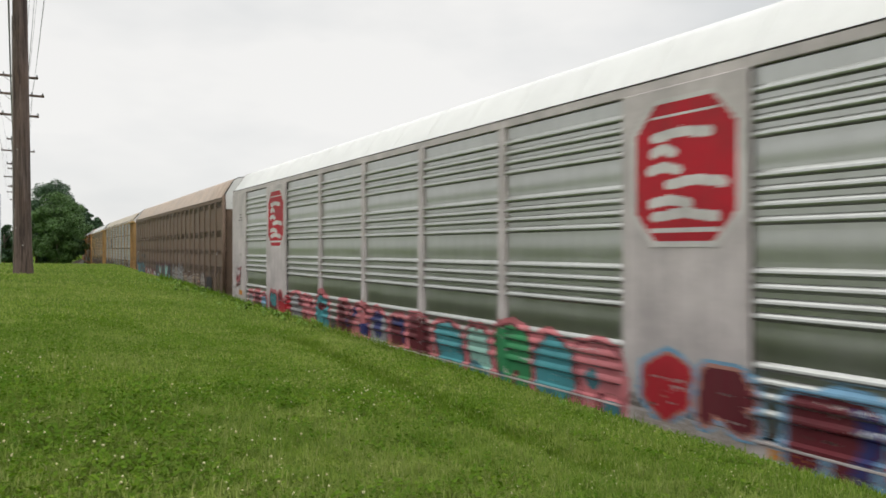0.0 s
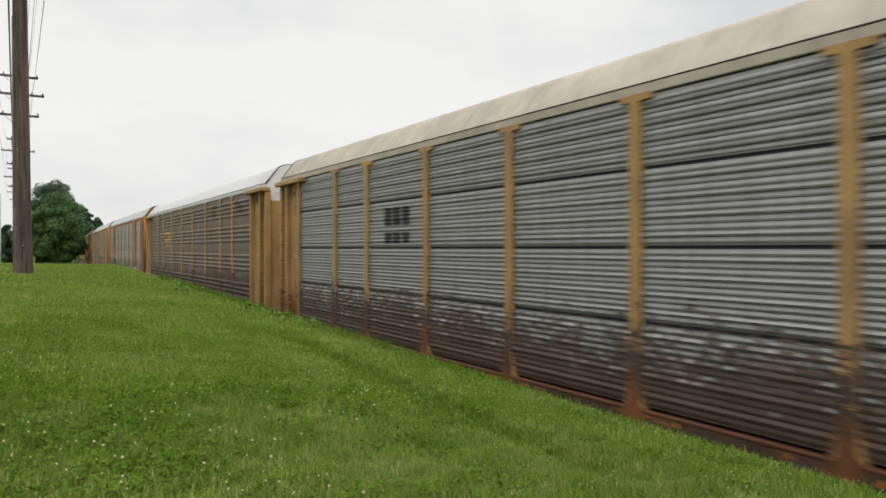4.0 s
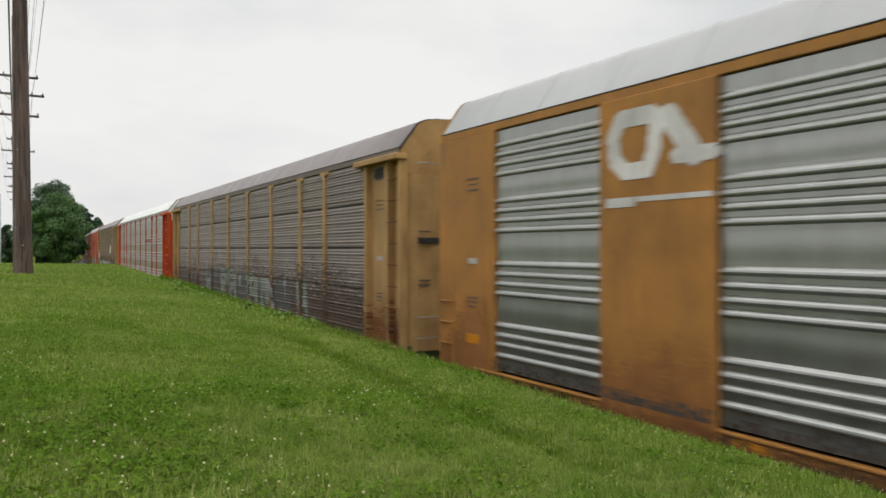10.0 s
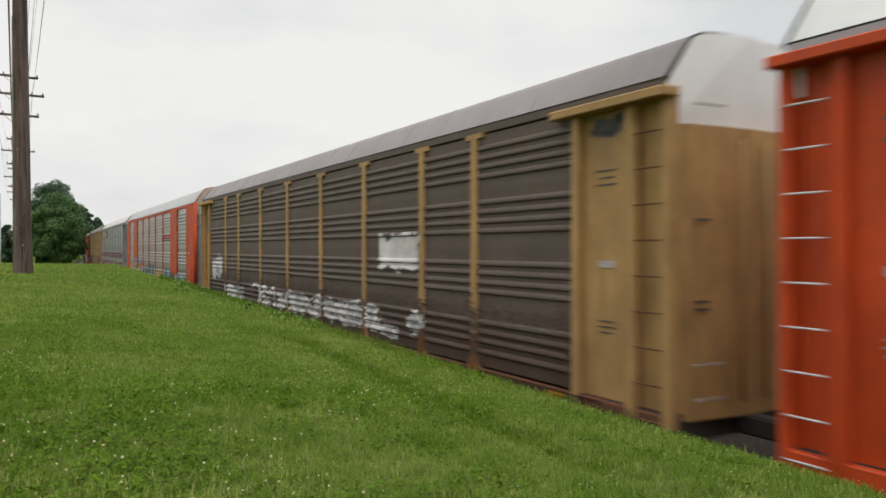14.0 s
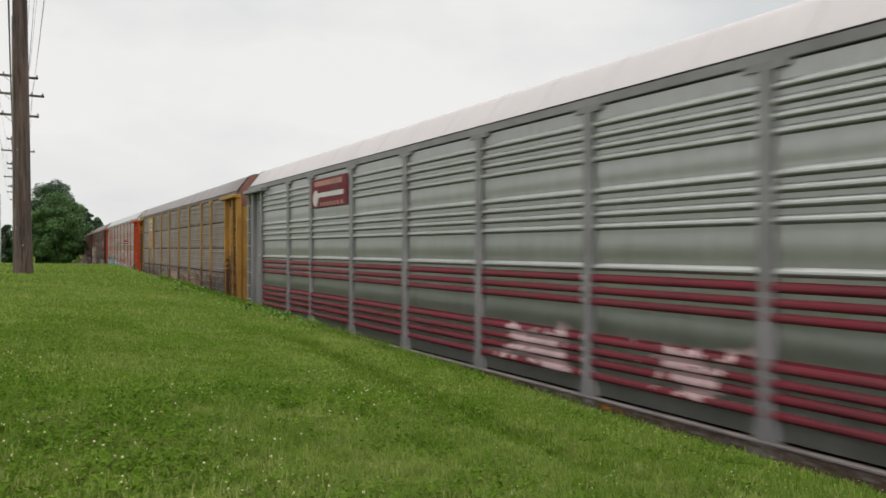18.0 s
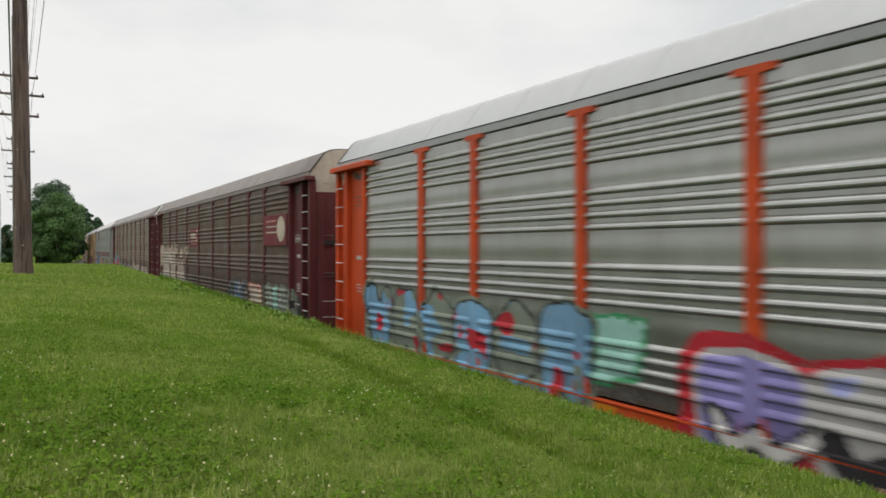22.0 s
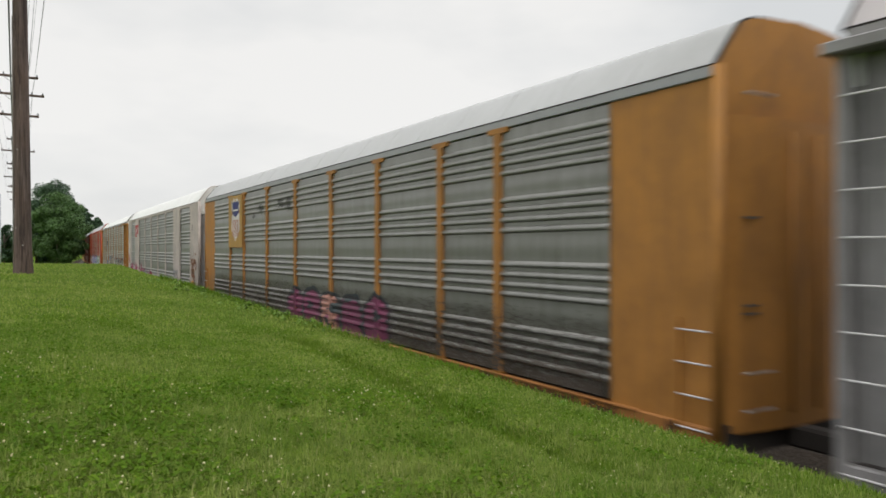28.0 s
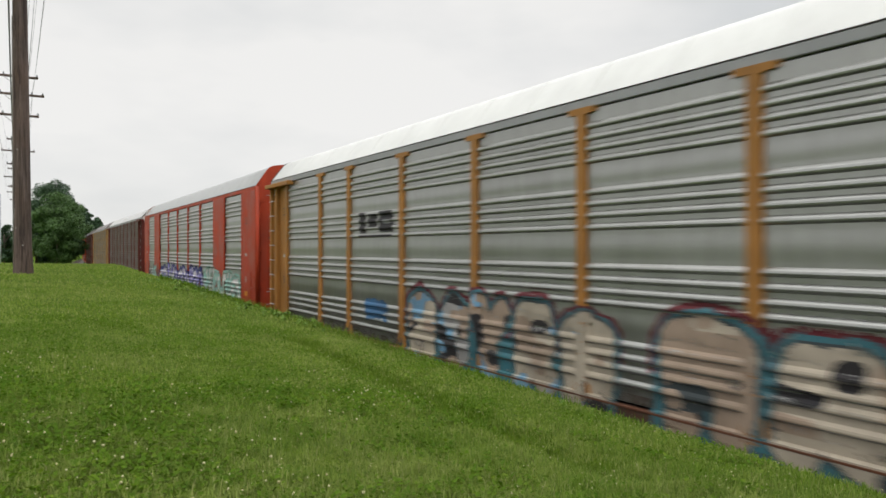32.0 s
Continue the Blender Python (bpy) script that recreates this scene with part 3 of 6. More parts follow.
FORMS = {
    "arch": [[(0, 0), (0, 0.65), (0.3, 1), (0.75, 0.95), (1, 0.6), (1, 0)]],
    "ring": [ring_points()],
    "bars": [[(0.1, 0), (0.05, 1)], [(0.8, 0), (0.9, 1)]],
    "zig": [[(0, 1), (0.45, 0), (0.6, 0.8), (1, 0.1)]],
    "hook": [[(0, 0.85), (0.6, 1), (0.95, 0.65), (0.2, 0.45), (0.1, 0.1), (1, 0)]],
    "wedge": [[(0, 0), (0.5, 1), (1, 0)]],
    "cup": [[(0, 1), (0.05, 0.3), (0.4, 0), (0.9, 0.2), (1, 1)]],
    "H": [[(0, 0), (0, 1)], [(1, 0), (1, 1)], [(0, 0.5), (1, 0.5)]],
    "O": [ring_points()],
    "tower": [[(0.15, 0), (0.05, 0.9), (0.5, 1), (0.95, 0.85), (0.85, 0)], [(0.2, 0.45), (0.8, 0.5)]],
    "fork": [[(0.05, 1), (0.4, 0.5), (0.45, 0)], [(0.95, 0.95), (0.4, 0.5)]],
    "loop": [[(0.1, 0.05), (0.15, 0.95), (0.75, 0.95), (0.9, 0.6), (0.25, 0.45), (0.95, 0.05)]],
    "curl": [[(0.95, 0.8), (0.5, 1), (0.08, 0.7), (0.1, 0.25), (0.5, 0), (0.92, 0.25), (0.9, 0.5), (0.35, 0.5)]],
    "spike": [[(0.0, 1), (0.3, 0.05), (0.5, 0.6), (0.75, 0), (1.0, 0.95)]],
    "small_n": [[(0.1, 0), (0.08, 0.7), (0.5, 0.85), (0.92, 0.65), (0.9, 0)]],
    "tall": [[(0.5, 0), (0.5, 1)], [(0.3, 0.0), (0.8, 0.04)]],
    "small_e": [[(0.95, 0.2), (0.5, 0.0), (0.08, 0.3), (0.12, 0.75), (0.5, 0.95), (0.92, 0.72), (0.85, 0.48), (0.15, 0.42)]],
    "big_d": [[(0.85, 0.0), (0.9, 0.65), (0.55, 0.95), (0.1, 0.75), (0.5, 0.68)], [(0.0, 0.12), (0.45, 0.05), (0.85, 0.25)], [(0.7, 0.1), (0.72, 0.7)]],
    "slab": [[(0.3, 0), (0.28, 0.95)], [(0.7, 0.05), (0.72, 0.95)]],
    "R": [[(0, 0), (0, 1), (0.8, 1), (1, 0.75), (0.8, 0.5), (0, 0.5)], [(0.5, 0.5), (1, 0)]],
    "K": [[(0, 0), (0, 1)], [(1, 1), (0, 0.45), (1, 0)]],
}
ROUND = ("arch", "ring", "hook", "cup", "wedge", "bars")


def piece(forms, fills, edge, halo=None, r=0.13, ring=0.05, glow=0.16, seed=1, low=None, exact=False):
    """A row of fat spray-painted forms: fill, outline and a glow round them."""
    def painter(u, v, box):
        a0, a1, z0, z1 = box
        rs = np.random.RandomState(seed)
        idx = np.full(u.shape, -1)
        row, thick, rim, out = list(forms), r * 0.8, ring * 0.8, glow * 0.8
        if not exact:
            n = max(len(row), int((a1 - a0) / (0.78 * (z1 - z0))))
            row = [forms[k] if k < len(forms) else ROUND[rs.randint(len(ROUND))] for k in range(n)]
            rs.shuffle(row)
            thick, rim, out = min(r * 0.72, 0.13 * (z1 - z0)), ring * 0.8, glow * 0.7
        n = len(row)
        m = thick + rim + (out if halo else 0.0)
        w = (a1 - a0 - 2 * m) / n
        wob = 0.07 * (value_noise(u * 4, v * 4, seed + 5) - 0.5) + 0.05 * (value_noise(u * 11, v * 11, seed + 6) - 0.5)
        ds = []
        for k, f in enumerate(row):
            x0, x1 = a0 + m + w * k + (0.16 if exact else 0.05) * w, a0 + m + w * (k + 1) - (0.10 if exact else 0.02) * w
            up = rs.uniform(-0.22, 0.06) * (z1 - z0) * (0.3 if exact else 1)
            y0, y1, tilt = z0 + thick * 0.6, z1 - m + up, 0 if exact else rs.uniform(-0.15, 0.15)
            d = np.full(u.shape, 9.0)
            for chain in FORMS[f]:
                d = np.minimum(d, near_line(u, v, [(x0 + (x1 - x0) * p + tilt * (q - 0.5), y0 + (y1 - y0) * q) for p, q in chain]))
            ds.append(d + wob)
        names = []
        put = lambda key: names.index(key) if key in names else (names.append(key) or len(names) - 1)
        tone, fine = value_noise(u * 1.6, v * 2.4, seed + 9), value_noise(u * 5.5, v * 6.5, seed + 12)
        if halo:
            for d in ds:
                idx = np.where(d < thick + rim + out * (0.3 + 1.2 * tone), put(halo), idx)
        for k, d in enumerate(ds):
            idx = np.where(d < thick + rim, put(edge), idx)
            idx = np.where(d < thick, put(fills[k % len(fills)]), idx)
            if low:
                idx = np.where((d < thick) & (v < z0 + (z1 - z0) * (0.36 + 0.2 * tone)), put(low), idx)
            else:
                idx = np.where((d < thick) & (fine > 0.60), put(fills[(k + 1) % len(fills)]), idx)
        return np.where((idx >= 0) & (fine > 0.93), -1, idx), names
    return painter


def block(forms, fills, edge, bg=None, seed=1, fat=0.2, rim=0.045, glow=0.12, accents=(), low=None, inner=None, slant=0.0, sink=0.0, share=None, crown=None, thin=0.06, cap=0.17):
    """A dense row of fat spray-painted letters that lean on one another: cloud, rim, fill, patches of other paint.
    sink: how much of the height the cloud fills between the letters; crown: a second cloud colour above."""
    def painter(u, v, box):
        a0, a1, z0, z1 = box
        rs = np.random.RandomState(seed)
        h = z1 - z0
        n = len(forms)
        out = glow if bg else 0.0
        parts = np.cumsum([0.0] + list(share or [1.0] * n))
        cuts = a0 + out + rim + (a1 - a0 - 2 * (out + rim)) * parts / parts[-1]
        wob = 0.05 * (value_noise(u * 3.5, v * 3.5, seed + 5) - 0.5) + 0.03 * (value_noise(u * 12, v * 12, seed + 6) - 0.5)
        tone, fine = value_noise(u * 1.5, v * 2.2, seed + 9), value_noise(u * 3.6, v * 4.4, seed + 12)
        names = []
        put = lambda key: names.index(key) if key in names else (names.append(key) or len(names) - 1)
        ds = []
        for k, f in enumerate(forms):
            w = cuts[k + 1] - cuts[k]
            th = min(fat * 0.62 * h, cap * w)
            x0, x1 = cuts[k] + th * 1.05, cuts[k + 1] - th * 0.95
            y0, y1 = z0 + th + rim, z1 - th - rim - out - rs.uniform(0.0, 0.14) * h
            lean = slant * h + rs.uniform(-0.06, 0.06)
            d = np.full(u.shape, 9.0)
            for chain in FORMS[f]:
                d = np.minimum(d, near_line(u, v, [(x0 + (x1 - x0) * p + lean * (q - 0.5), y0 + (y1 - y0) * q) for p, q in chain]))
            ds.append((d + wob, th))
        idx = np.full(u.shape, -1)
        away = np.min([d - th for d, th in ds], axis=0)
        if crown:
            idx = np.where((away < rim + out * 2.0 * (0.5 + tone)) & (v > z0 + 0.45 * h), put(crown), idx)
        if bg:
            idx = np.where(away < rim + out * (0.3 + 1.1 * tone), put(bg), idx)
            inside = (v < z0 + sink * h * (0.75 + 0.5 * tone)) & (u > a0 + 0.1) & (u < a1 - 0.1)
            idx = np.where(inside, put(bg), idx)
        for k, (d, th) in enumerate(ds):
            idx = np.where(d < th + rim, put(edge), idx)
            idx = np.where(d < th, put(fills[k % len(fills)]), idx)
            if low:
                idx = np.where((d < th) & (v < z0 + h * (0.40 + 0.12 * tone)), put(low), idx)
            for j, key in enumerate(accents):
                patch = value_noise(u * 2.2 + 7 * j, v * 3.0 + 3 * k, seed + 20 + j)
                idx = np.where((d < th) & (patch > 0.74), put(key), idx)
            if inner:
                idx = np.where(d < 0.016 + 0.012 * fine, put(inner), idx)
        worn = 0.6 * value_noise(u * 2.5, v * 20, seed + 31) + 0.4 * np.random.RandomState(seed).rand(*u.shape)
        return np.where((idx >= 0) & (worn > 0.88 - thin * 1.2), -1, idx), names
    return painter


def smear(keys, fill=0.5, scale=2.2, seed=1, soft=0.35, streak=0.0):
    """A ragged patch of paint, thinner towards its rim."""
    def painter(u, v, box):
        a0, a1, z0, z1 = box
        e = np.maximum(np.abs(2 * (u - a0) / (a1 - a0) - 1), np.abs(2 * (v - z0) / (z1 - z0) - 1))
        e = e + 0.5 * (value_noise(u * 2.3, v * 2.9, seed + 8) - 0.4)
        q = 0.40 * value_noise(u * scale, v * scale * 1.6, seed) + 0.27 * value_noise(u * scale * 3.1, v * scale * 3.5, seed + 3) + 0.33 * value_noise(u * 17, v * 14, seed + 4)
        q = q - np.clip((e - (1 - soft)) / soft, 0, 1) * 0.55
        # brushed or worn off in fine level streaks
        q = q - streak * np.clip(value_noise(u * 1.3, v * 24, seed + 6) - 0.25, 0, 1) - 0.5 * streak * np.random.RandomState(seed).rand(*u.shape)
        idx = np.full(u.shape, -1)
        for k in range(len(keys)):
            idx = np.where(q > 1 - fill - 0.15 + k * 0.32 * fill, k, idx)
        return idx, list(keys)
    return painter


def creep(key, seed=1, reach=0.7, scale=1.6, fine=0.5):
    """Rust, dirt or painted-in shade that climbs from below and thins out upwards."""
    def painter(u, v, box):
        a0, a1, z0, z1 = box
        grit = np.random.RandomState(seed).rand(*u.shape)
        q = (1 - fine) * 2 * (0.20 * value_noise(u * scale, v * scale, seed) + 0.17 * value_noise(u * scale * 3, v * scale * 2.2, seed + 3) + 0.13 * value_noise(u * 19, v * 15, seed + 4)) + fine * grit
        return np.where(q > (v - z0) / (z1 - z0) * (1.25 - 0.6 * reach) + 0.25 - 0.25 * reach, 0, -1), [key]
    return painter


def shapes(items):
    """Plain shapes one over another: (colour, kind, numbers)."""
    def painter(u, v, box):
        idx, names = np.full(u.shape, -1), []
        for key, kind, p in items:
            if key not in names:
                names.append(key)
            if kind == "rect":
                inside = (u > p[0]) & (u < p[1]) & (v > p[2]) & (v < p[3])
            elif kind == "round":
                inside = ((u - p[0]) / p[2]) ** 2 + ((v - p[1]) / p[3]) ** 2 < 1
            elif kind == "octagon":
                x, y = np.abs(u - p[0]) / p[2], np.abs(v - p[1]) / p[3]
                inside = (x < 1) & (y < 1) & (x + y < 1.58)
            elif kind == "shield":
                x, y = np.abs(u - p[0]) / p[2], (v - p[1]) / p[3]
                inside = (y < 1 - 0.10 * np.cos(x * 9)) & (y > -1) & (x < 0.9 - 0.07 * np.sin(y * 5) - np.clip(-0.45 - y, 0, 1) * 1.5)
            else:
                inside = near_line(u, v, p[1:]) < p[0]
            idx = np.where(inside, names.index(key), idx)
        return idx, names
    return painter


def stripes_on_ribs(levels):
    def painter(u, v, box):
        idx = np.full(u.shape, -1)
        near = np.min(np.abs(np.array(EDGES)[:, None, None] - u[None]), axis=0)
        for z in levels:
            idx = np.where((np.abs(v - z) < 0.072) & (near > 0.112), 0, idx)
        return idx, ["crimson"]
    return painter


def outward(spec, a, z):
    """How far the side stands out at (a, z); arrays."""
    prof = OUTLINES[spec["ribs"]]
    o = np.interp(z, [p[0] for p in prof], [p[1] for p in prof])
    o = np.where(z < Z_PANEL0, 0.055, o)
    if spec["style"] == "wide":
        for i in (1, 7):
            o = np.where((a > EDGES[i] - 0.01) & (a < EDGES[i + 1] + 0.01), 0.078, o)
        o = np.where((a < EDGES[0]) | (a > EDGES[-1]), 0.05, o)
    elif spec["style"] == "post":
        e = np.minimum(a, BODY - a)
        o = np.where(e < EDGES[0] - 0.02, -0.073, o)
        o = np.where(e < 0.65, -0.138, o)
        for mid, deep in ((EDGES[0] - 0.07, 0.08), (0.72, 0.06), (0.10, 0.04)):
            o = np.where(np.abs(e - mid) < 0.085, deep, o)
    else:
        o = np.full_like(o, 0.038)
    if spec["style"] != "perforated":
        for i, e in enumerate(EDGES):
            if spec["style"] == "wide" and i in (1, 2, 7, 8):
                continue
            o = np.where(np.abs(a - e) < 0.13, np.maximum(o, 0.058), o)
    return o


def decal(car, spec, a0, a1, z0, z1, painter, name="graffiti", label="spray-painted graffiti", step=0.03, lift=0.006, flat=False, shift=0.0):
    """Paint that lies on the near side of a wagon and follows its ribs."""
    a0, a1 = a0 + shift, a1 + shift
    us = np.linspace(a0, a1, max(2, int((a1 - a0) / step)) + 1)
    zs = set(np.linspace(z0, z1, max(2, int((z1 - z0) / step)) + 1).round(4))
    zs |= {z for z, _ in OUTLINES[spec["ribs"]] if z0 < z < z1}
    if spec["style"] == "perforated" and name == "graffiti":
        # rows that fall in with the slots of the vents
        zs = set(np.arange(1.0175, z1, 0.0275).round(4))
    zs = np.array(sorted(zs))
    zs = zs[np.concatenate([[True], np.diff(zs) > 0.004])]
    U, V = np.meshgrid((us[1:] + us[:-1]) / 2, (zs[1:] + zs[:-1]) / 2)
    idx, names = painter(U - shift, V, (a0 - shift, a1 - shift, z0, z1))
    if name in ("graffiti", "paint_smear", "paint_patch", "grime") and not flat:
        # spray from above misses much of the ribs' undersides
        rise = outward(spec, U, V + 0.008) - outward(spec, U, V - 0.008)
        idx = np.where((rise > 0.007) & (value_noise(U * 2.1, V * 30, 77) > 0.30), -1, idx)
    if spec["style"] == "perforated" and name == "graffiti":
        # the slots stay open under the paint
        near = np.abs((U - 0.42 + 0.5775) % 1.155 - 0.5775) < 0.42
        for z, slots in VENT_ROWS:
            inside = (V > z + 0.045) & (V < z + 0.045 + 0.055 * slots)
            idx = np.where(near & inside & ((V - z - 0.045) % 0.055 < 0.0275), -1, idx)
    keep = idx >= 0
    if not keep.any():
        return None
    gu, gv = np.meshgrid(us, zs)
    gx = -(HALF + (0.0 if flat else outward(spec, gu, gv)) + lift + np.zeros_like(gu))
    nu = len(us)
    j, i = np.nonzero(keep)
    q = np.stack([j * nu + i, j * nu + i + 1, (j + 1) * nu + i + 1, (j + 1) * nu + i], 1)
    used, inv = np.unique(q, return_inverse=True)
    co = np.stack([gx.ravel(), BODY / 2 - gu.ravel(), gv.ravel()], 1)[used]
    me = mesh_from(name, co.tolist(), inv.reshape(-1, 4)[:, ::-1].tolist(), [spray(k) for k in names], idx[keep])
    ob = part(name, me, car, None, label)
    return ob if name in ("emblem", "name_board", "lettering", "notice", "plate", "reflector") else tagged(ob, kind="stuff")


def board(car, a0, a1, z0, z1, key, depth):
    """A flat sheet-metal board fixed over the ribs."""
    part("board", box_mesh("board", 0.02, a1 - a0, z1 - z0, col(key), 0.004), car, pose(-(HALF + depth - 0.012), BODY / 2 - (a0 + a1) / 2, (z0 + z1) / 2), "flat painted board")


def octagon_emblem(c, z, ra, rz):
    items = [("white", "octagon", (c, z, ra * 1.10, rz * 1.08)), ("signal", "octagon", (c, z, ra, rz)), ("white", "rect", (c - ra * 0.7, c + ra * 0.7, z + rz * 0.80, z + rz * 0.85)),
             ("white", "rect", (c - ra * 0.7, c + ra * 0.7, z - rz * 0.86, z - rz * 0.80))]
    for k, y in enumerate((0.52, 0.30, 0.04, -0.18, -0.44, -0.64)):
        x0, x1 = ((-0.60, 0.5), (-0.62, -0.2), (-0.68, -0.1), (-0.30, 0.75), (-0.66, 0.1), (-0.60, 0.62))[k]
        items.append(("white", "line", (rz * 0.075, (c + ra * x0, z + rz * y), (c + ra * (x0 + x1) / 2, z + rz * (y + 0.05)), (c + ra * x1, z + rz * (y - 0.02)))))
    return shapes(items)


def bars_in(key, a0, a1, z0, z1, n, gap=0.45):
    """Unreadable lettering as upright bars."""
    w = (a1 - a0) / n
    return [(key, "rect", (a0 + w * (i + gap / 2), a0 + w * (i + 1 - gap / 2), z0, z1)) for i in range(n)]


# where each wagon's paint lies along it: shift before and behind a point
SHIFT = {0: (0.12, 9, 0.5), 1: (0.27, 0, 0.27), 2: (0.74, 0, 0.74), 3: (0.37, 0, 0.37), 4: (0.37, 12, 0.75), 5: (0.28, 8, 0.63), 6: (0.24, 3, 0.6), 7: (0.7, 0, 0.7), 8: (-0.05, 7.0, 0.87), 9: (0.1, 9.1, 0.45),
         10: (0.27, 0, 0.27), 11: (0.12, 0, 0.18), 12: (-0.07, 10.95, 0.3), 13: (0.4, 8, 0.77), 14: (0.26, 7, 0.6), 15: (0.74, 0, 0.74), 16: (0.07, 7, 0.48), 17: (0.0, 0, 0.0), 18: (0.27, 0, 0.27), 19: (0.7, 0, 0.7)}


def D(i, a0, *a, **k):
    before, point, behind = SHIFT[i]
    k.setdefault("shift", before if a0 < point else behind)
    decal(CARS[i], TRAIN[i], a0, *a, **k)


E_LABEL = "painted emblem"
# white wagon with octagons
D(0, 20.75, 22.75, 3.2, 5.2, octagon_emblem(21.75, 4.20, 0.79, 0.87), "emblem", "red octagon emblem")
D(0, 4.55, 6.55, 3.2, 5.2, octagon_emblem(5.55, 4.20, 0.79, 0.87), "emblem", "red octagon emblem")
D(0, 1.9, 4.7, 0.80, 1.95, block(["slab", "loop", "tower"], ["grey", "dark_red", "sky"], "dark_red", "pink", 3, 0.2, accents=("pink",), sink=0.5))
D(0, 4.6, 10.2, 0.80, 2.2, block(["slab", "spike", "tower", "slab", "curl"], ["teal", "red", "grey", "pink", "teal"], "dark_red", "pink", 4, 0.24, accents=("dark_red",), sink=0.3))
D(0, 10.1, 15.4, 0.80, 2.05, block(["loop", "tower", "curl", "slab", "loop"], ["dark_red", "pink", "grey", "dark_red"], "dark_red", "pink", 5, 0.2, accents=("pink", "navy"), sink=0.5))
D(0, 15.3, 20.85, 0.80, 2.15, block(["tower", "slab", "tower", "curl", "tower"], ["teal", "mint", "green", "teal", "pink"], "dark_red", "pink", 6, 0.25, accents=("dim_teal",), sink=0.6, slant=-0.1))
D(0, 20.9, 22.9, 1.05, 2.05, block(["curl", "loop"], ["red", "dark_red"], "rose", "sky", 7, 0.2, glow=0.08))
D(0, 22.9, 26.5, 0.85, 2.0, block(["tower", "loop", "curl"], ["dark_red", "red"], "dark_red", "sky", 8, 0.22, accents=("navy",)))
D(0, 0.35, 1.5, 1.25, 3.0, smear(["dark_red", "pink"], 0.42, 3.2, 9, 0.6))
# brown perforated wagon
D(1, 0.45, 4.9, 1.0175, 2.5, block(["curl", "loop", "tower", "loop", "curl"], ["slate", "dim_teal", "slate", "slate"], "dim_teal", "slate", 11, 0.23, 0.07, accents=("teal", "dim_teal", "slate", "blue"), sink=0.75, thin=0.14))
D(1, 0.62, 1.5, 2.25, 2.8, smear(["teal"], 0.6, 4, 10, 0.8))
D(1, 4.8, 9.7, 1.0175, 2.15, block(["tower", "curl", "tower", "slab", "tower"], ["rose", "dim_white", "tan"], "dark_red", "dark_red", 12, 0.15, glow=0.06, accents=("dim_white",)))
D(1, 9.6, 15.2, 1.0175, 2.62, block(["tower", "fork", "slab", "fork", "slab"], ["slate", "sage", "slate", "mint"], "slate", "plum", 13, 0.17, 0.03, 0.07, accents=("mint", "slate"), sink=0.3))
D(1, 15.5, 18.9, 1.0175, 2.6, block(["curl", "tower", "loop", "curl"], ["grey", "dust", "grey"], "dim_white", "grey", 14, 0.26, 0.025, 0.05, accents=("dust",), sink=0.45, thin=0.24))
D(1, 18.9, 24.2, 1.0175, 2.25, block(["loop", "tower", "curl", "slab", "loop"], ["tan", "dust", "tan"], "dim_white", "brown", 15, 0.26, 0.03, 0.05, accents=("brown", "rose"), sink=0.5, thin=0.26))
for a in (0.84, 12.03, 14.53, 16.92, 19.3, 20.48):
    D(1, a - 0.14, a + 0.14, 1.02, 1.56 if a > 1 else 2.1, shapes([("orange", "rect", (0, 99, 0, 9))]), "reflector", "orange reflective strip", lift=0.012)
for a, z in ((3.0, 3.42), (3.0, 2.66), (4.15, 2.60)):
    D(1, a, a + 0.66, z, z + 0.26, smear(["slate", "black"], 0.62, 3, int(a * 10), 0.4), "plate", "dark worn plate")
D(1, 24.4, 25.6, 1.55, 2.05, shapes([("black", "rect", (24.5, 25.5, 1.58, 2.02))]), "plate", "dark opening plate")
# ochre wagons
D(2, 6.75, 8.2, 3.3, 4.2, shapes(bars_in("black", 6.8, 8.1, 3.75, 4.15, 3, 0.2) + bars_in("black", 6.8, 8.1, 3.35, 3.6, 3, 0.2)), "emblem", "faded dark emblem")
D(3, 6.9, 8.7, 3.3, 4.25, shapes([("yellow", "rect", (7.0, 8.6, 3.38, 3.50)), ("yellow", "rect", (7.0, 7.5, 3.62, 4.18)), ("yellow", "rect", (7.58, 8.05, 3.62, 4.18)), ("yellow", "rect", (8.12, 8.6, 3.62, 4.18)),
                                  ("black", "rect", (7.2, 7.6, 3.80, 3.98)), ("black", "rect", (7.58, 7.9, 3.95, 4.05)), ("black", "rect", (7.75, 8.05, 3.75, 3.84))]), "emblem", "yellow block emblem")
for k, a in enumerate((5.2, 11.0, 19.5, 24.0)):
    D(3, a - 0.8, a + 0.8, 4.5, 5.2, smear(["brown"], 0.35, 2, 60 + k), "rust_stain", "rust stain", 0.05)
D(4, 2.0, 7.0, 1.02, 2.5, block(["tower", "slab", "fork", "tower", "curl"], ["black"], "black", "white", 21, 0.34, 0.05, 0.07, inner="grey", sink=0.2, thin=0.0, cap=0.25))
D(4, 6.8, 8.6, 1.2, 2.2, smear(["grey", "dim_white"], 0.36, 3.0, 24, 0.7), "paint_smear", "pale overspray")
D(4, 4.7, 6.4, 3.6, 4.6, shapes([("black", "rect", (5.1, 6.0, 3.95, 4.35)), ("brown", "rect", (5.25, 5.85, 4.08, 4.20)), ("brown", "rect", (4.85, 4.98, 3.90, 4.40)), ("brown", "rect", (6.10, 6.22, 3.90, 4.40))] + bars_in("black", 4.75, 6.35, 3.68, 3.76, 2, 0.6)), "emblem", "dark emblem plate")
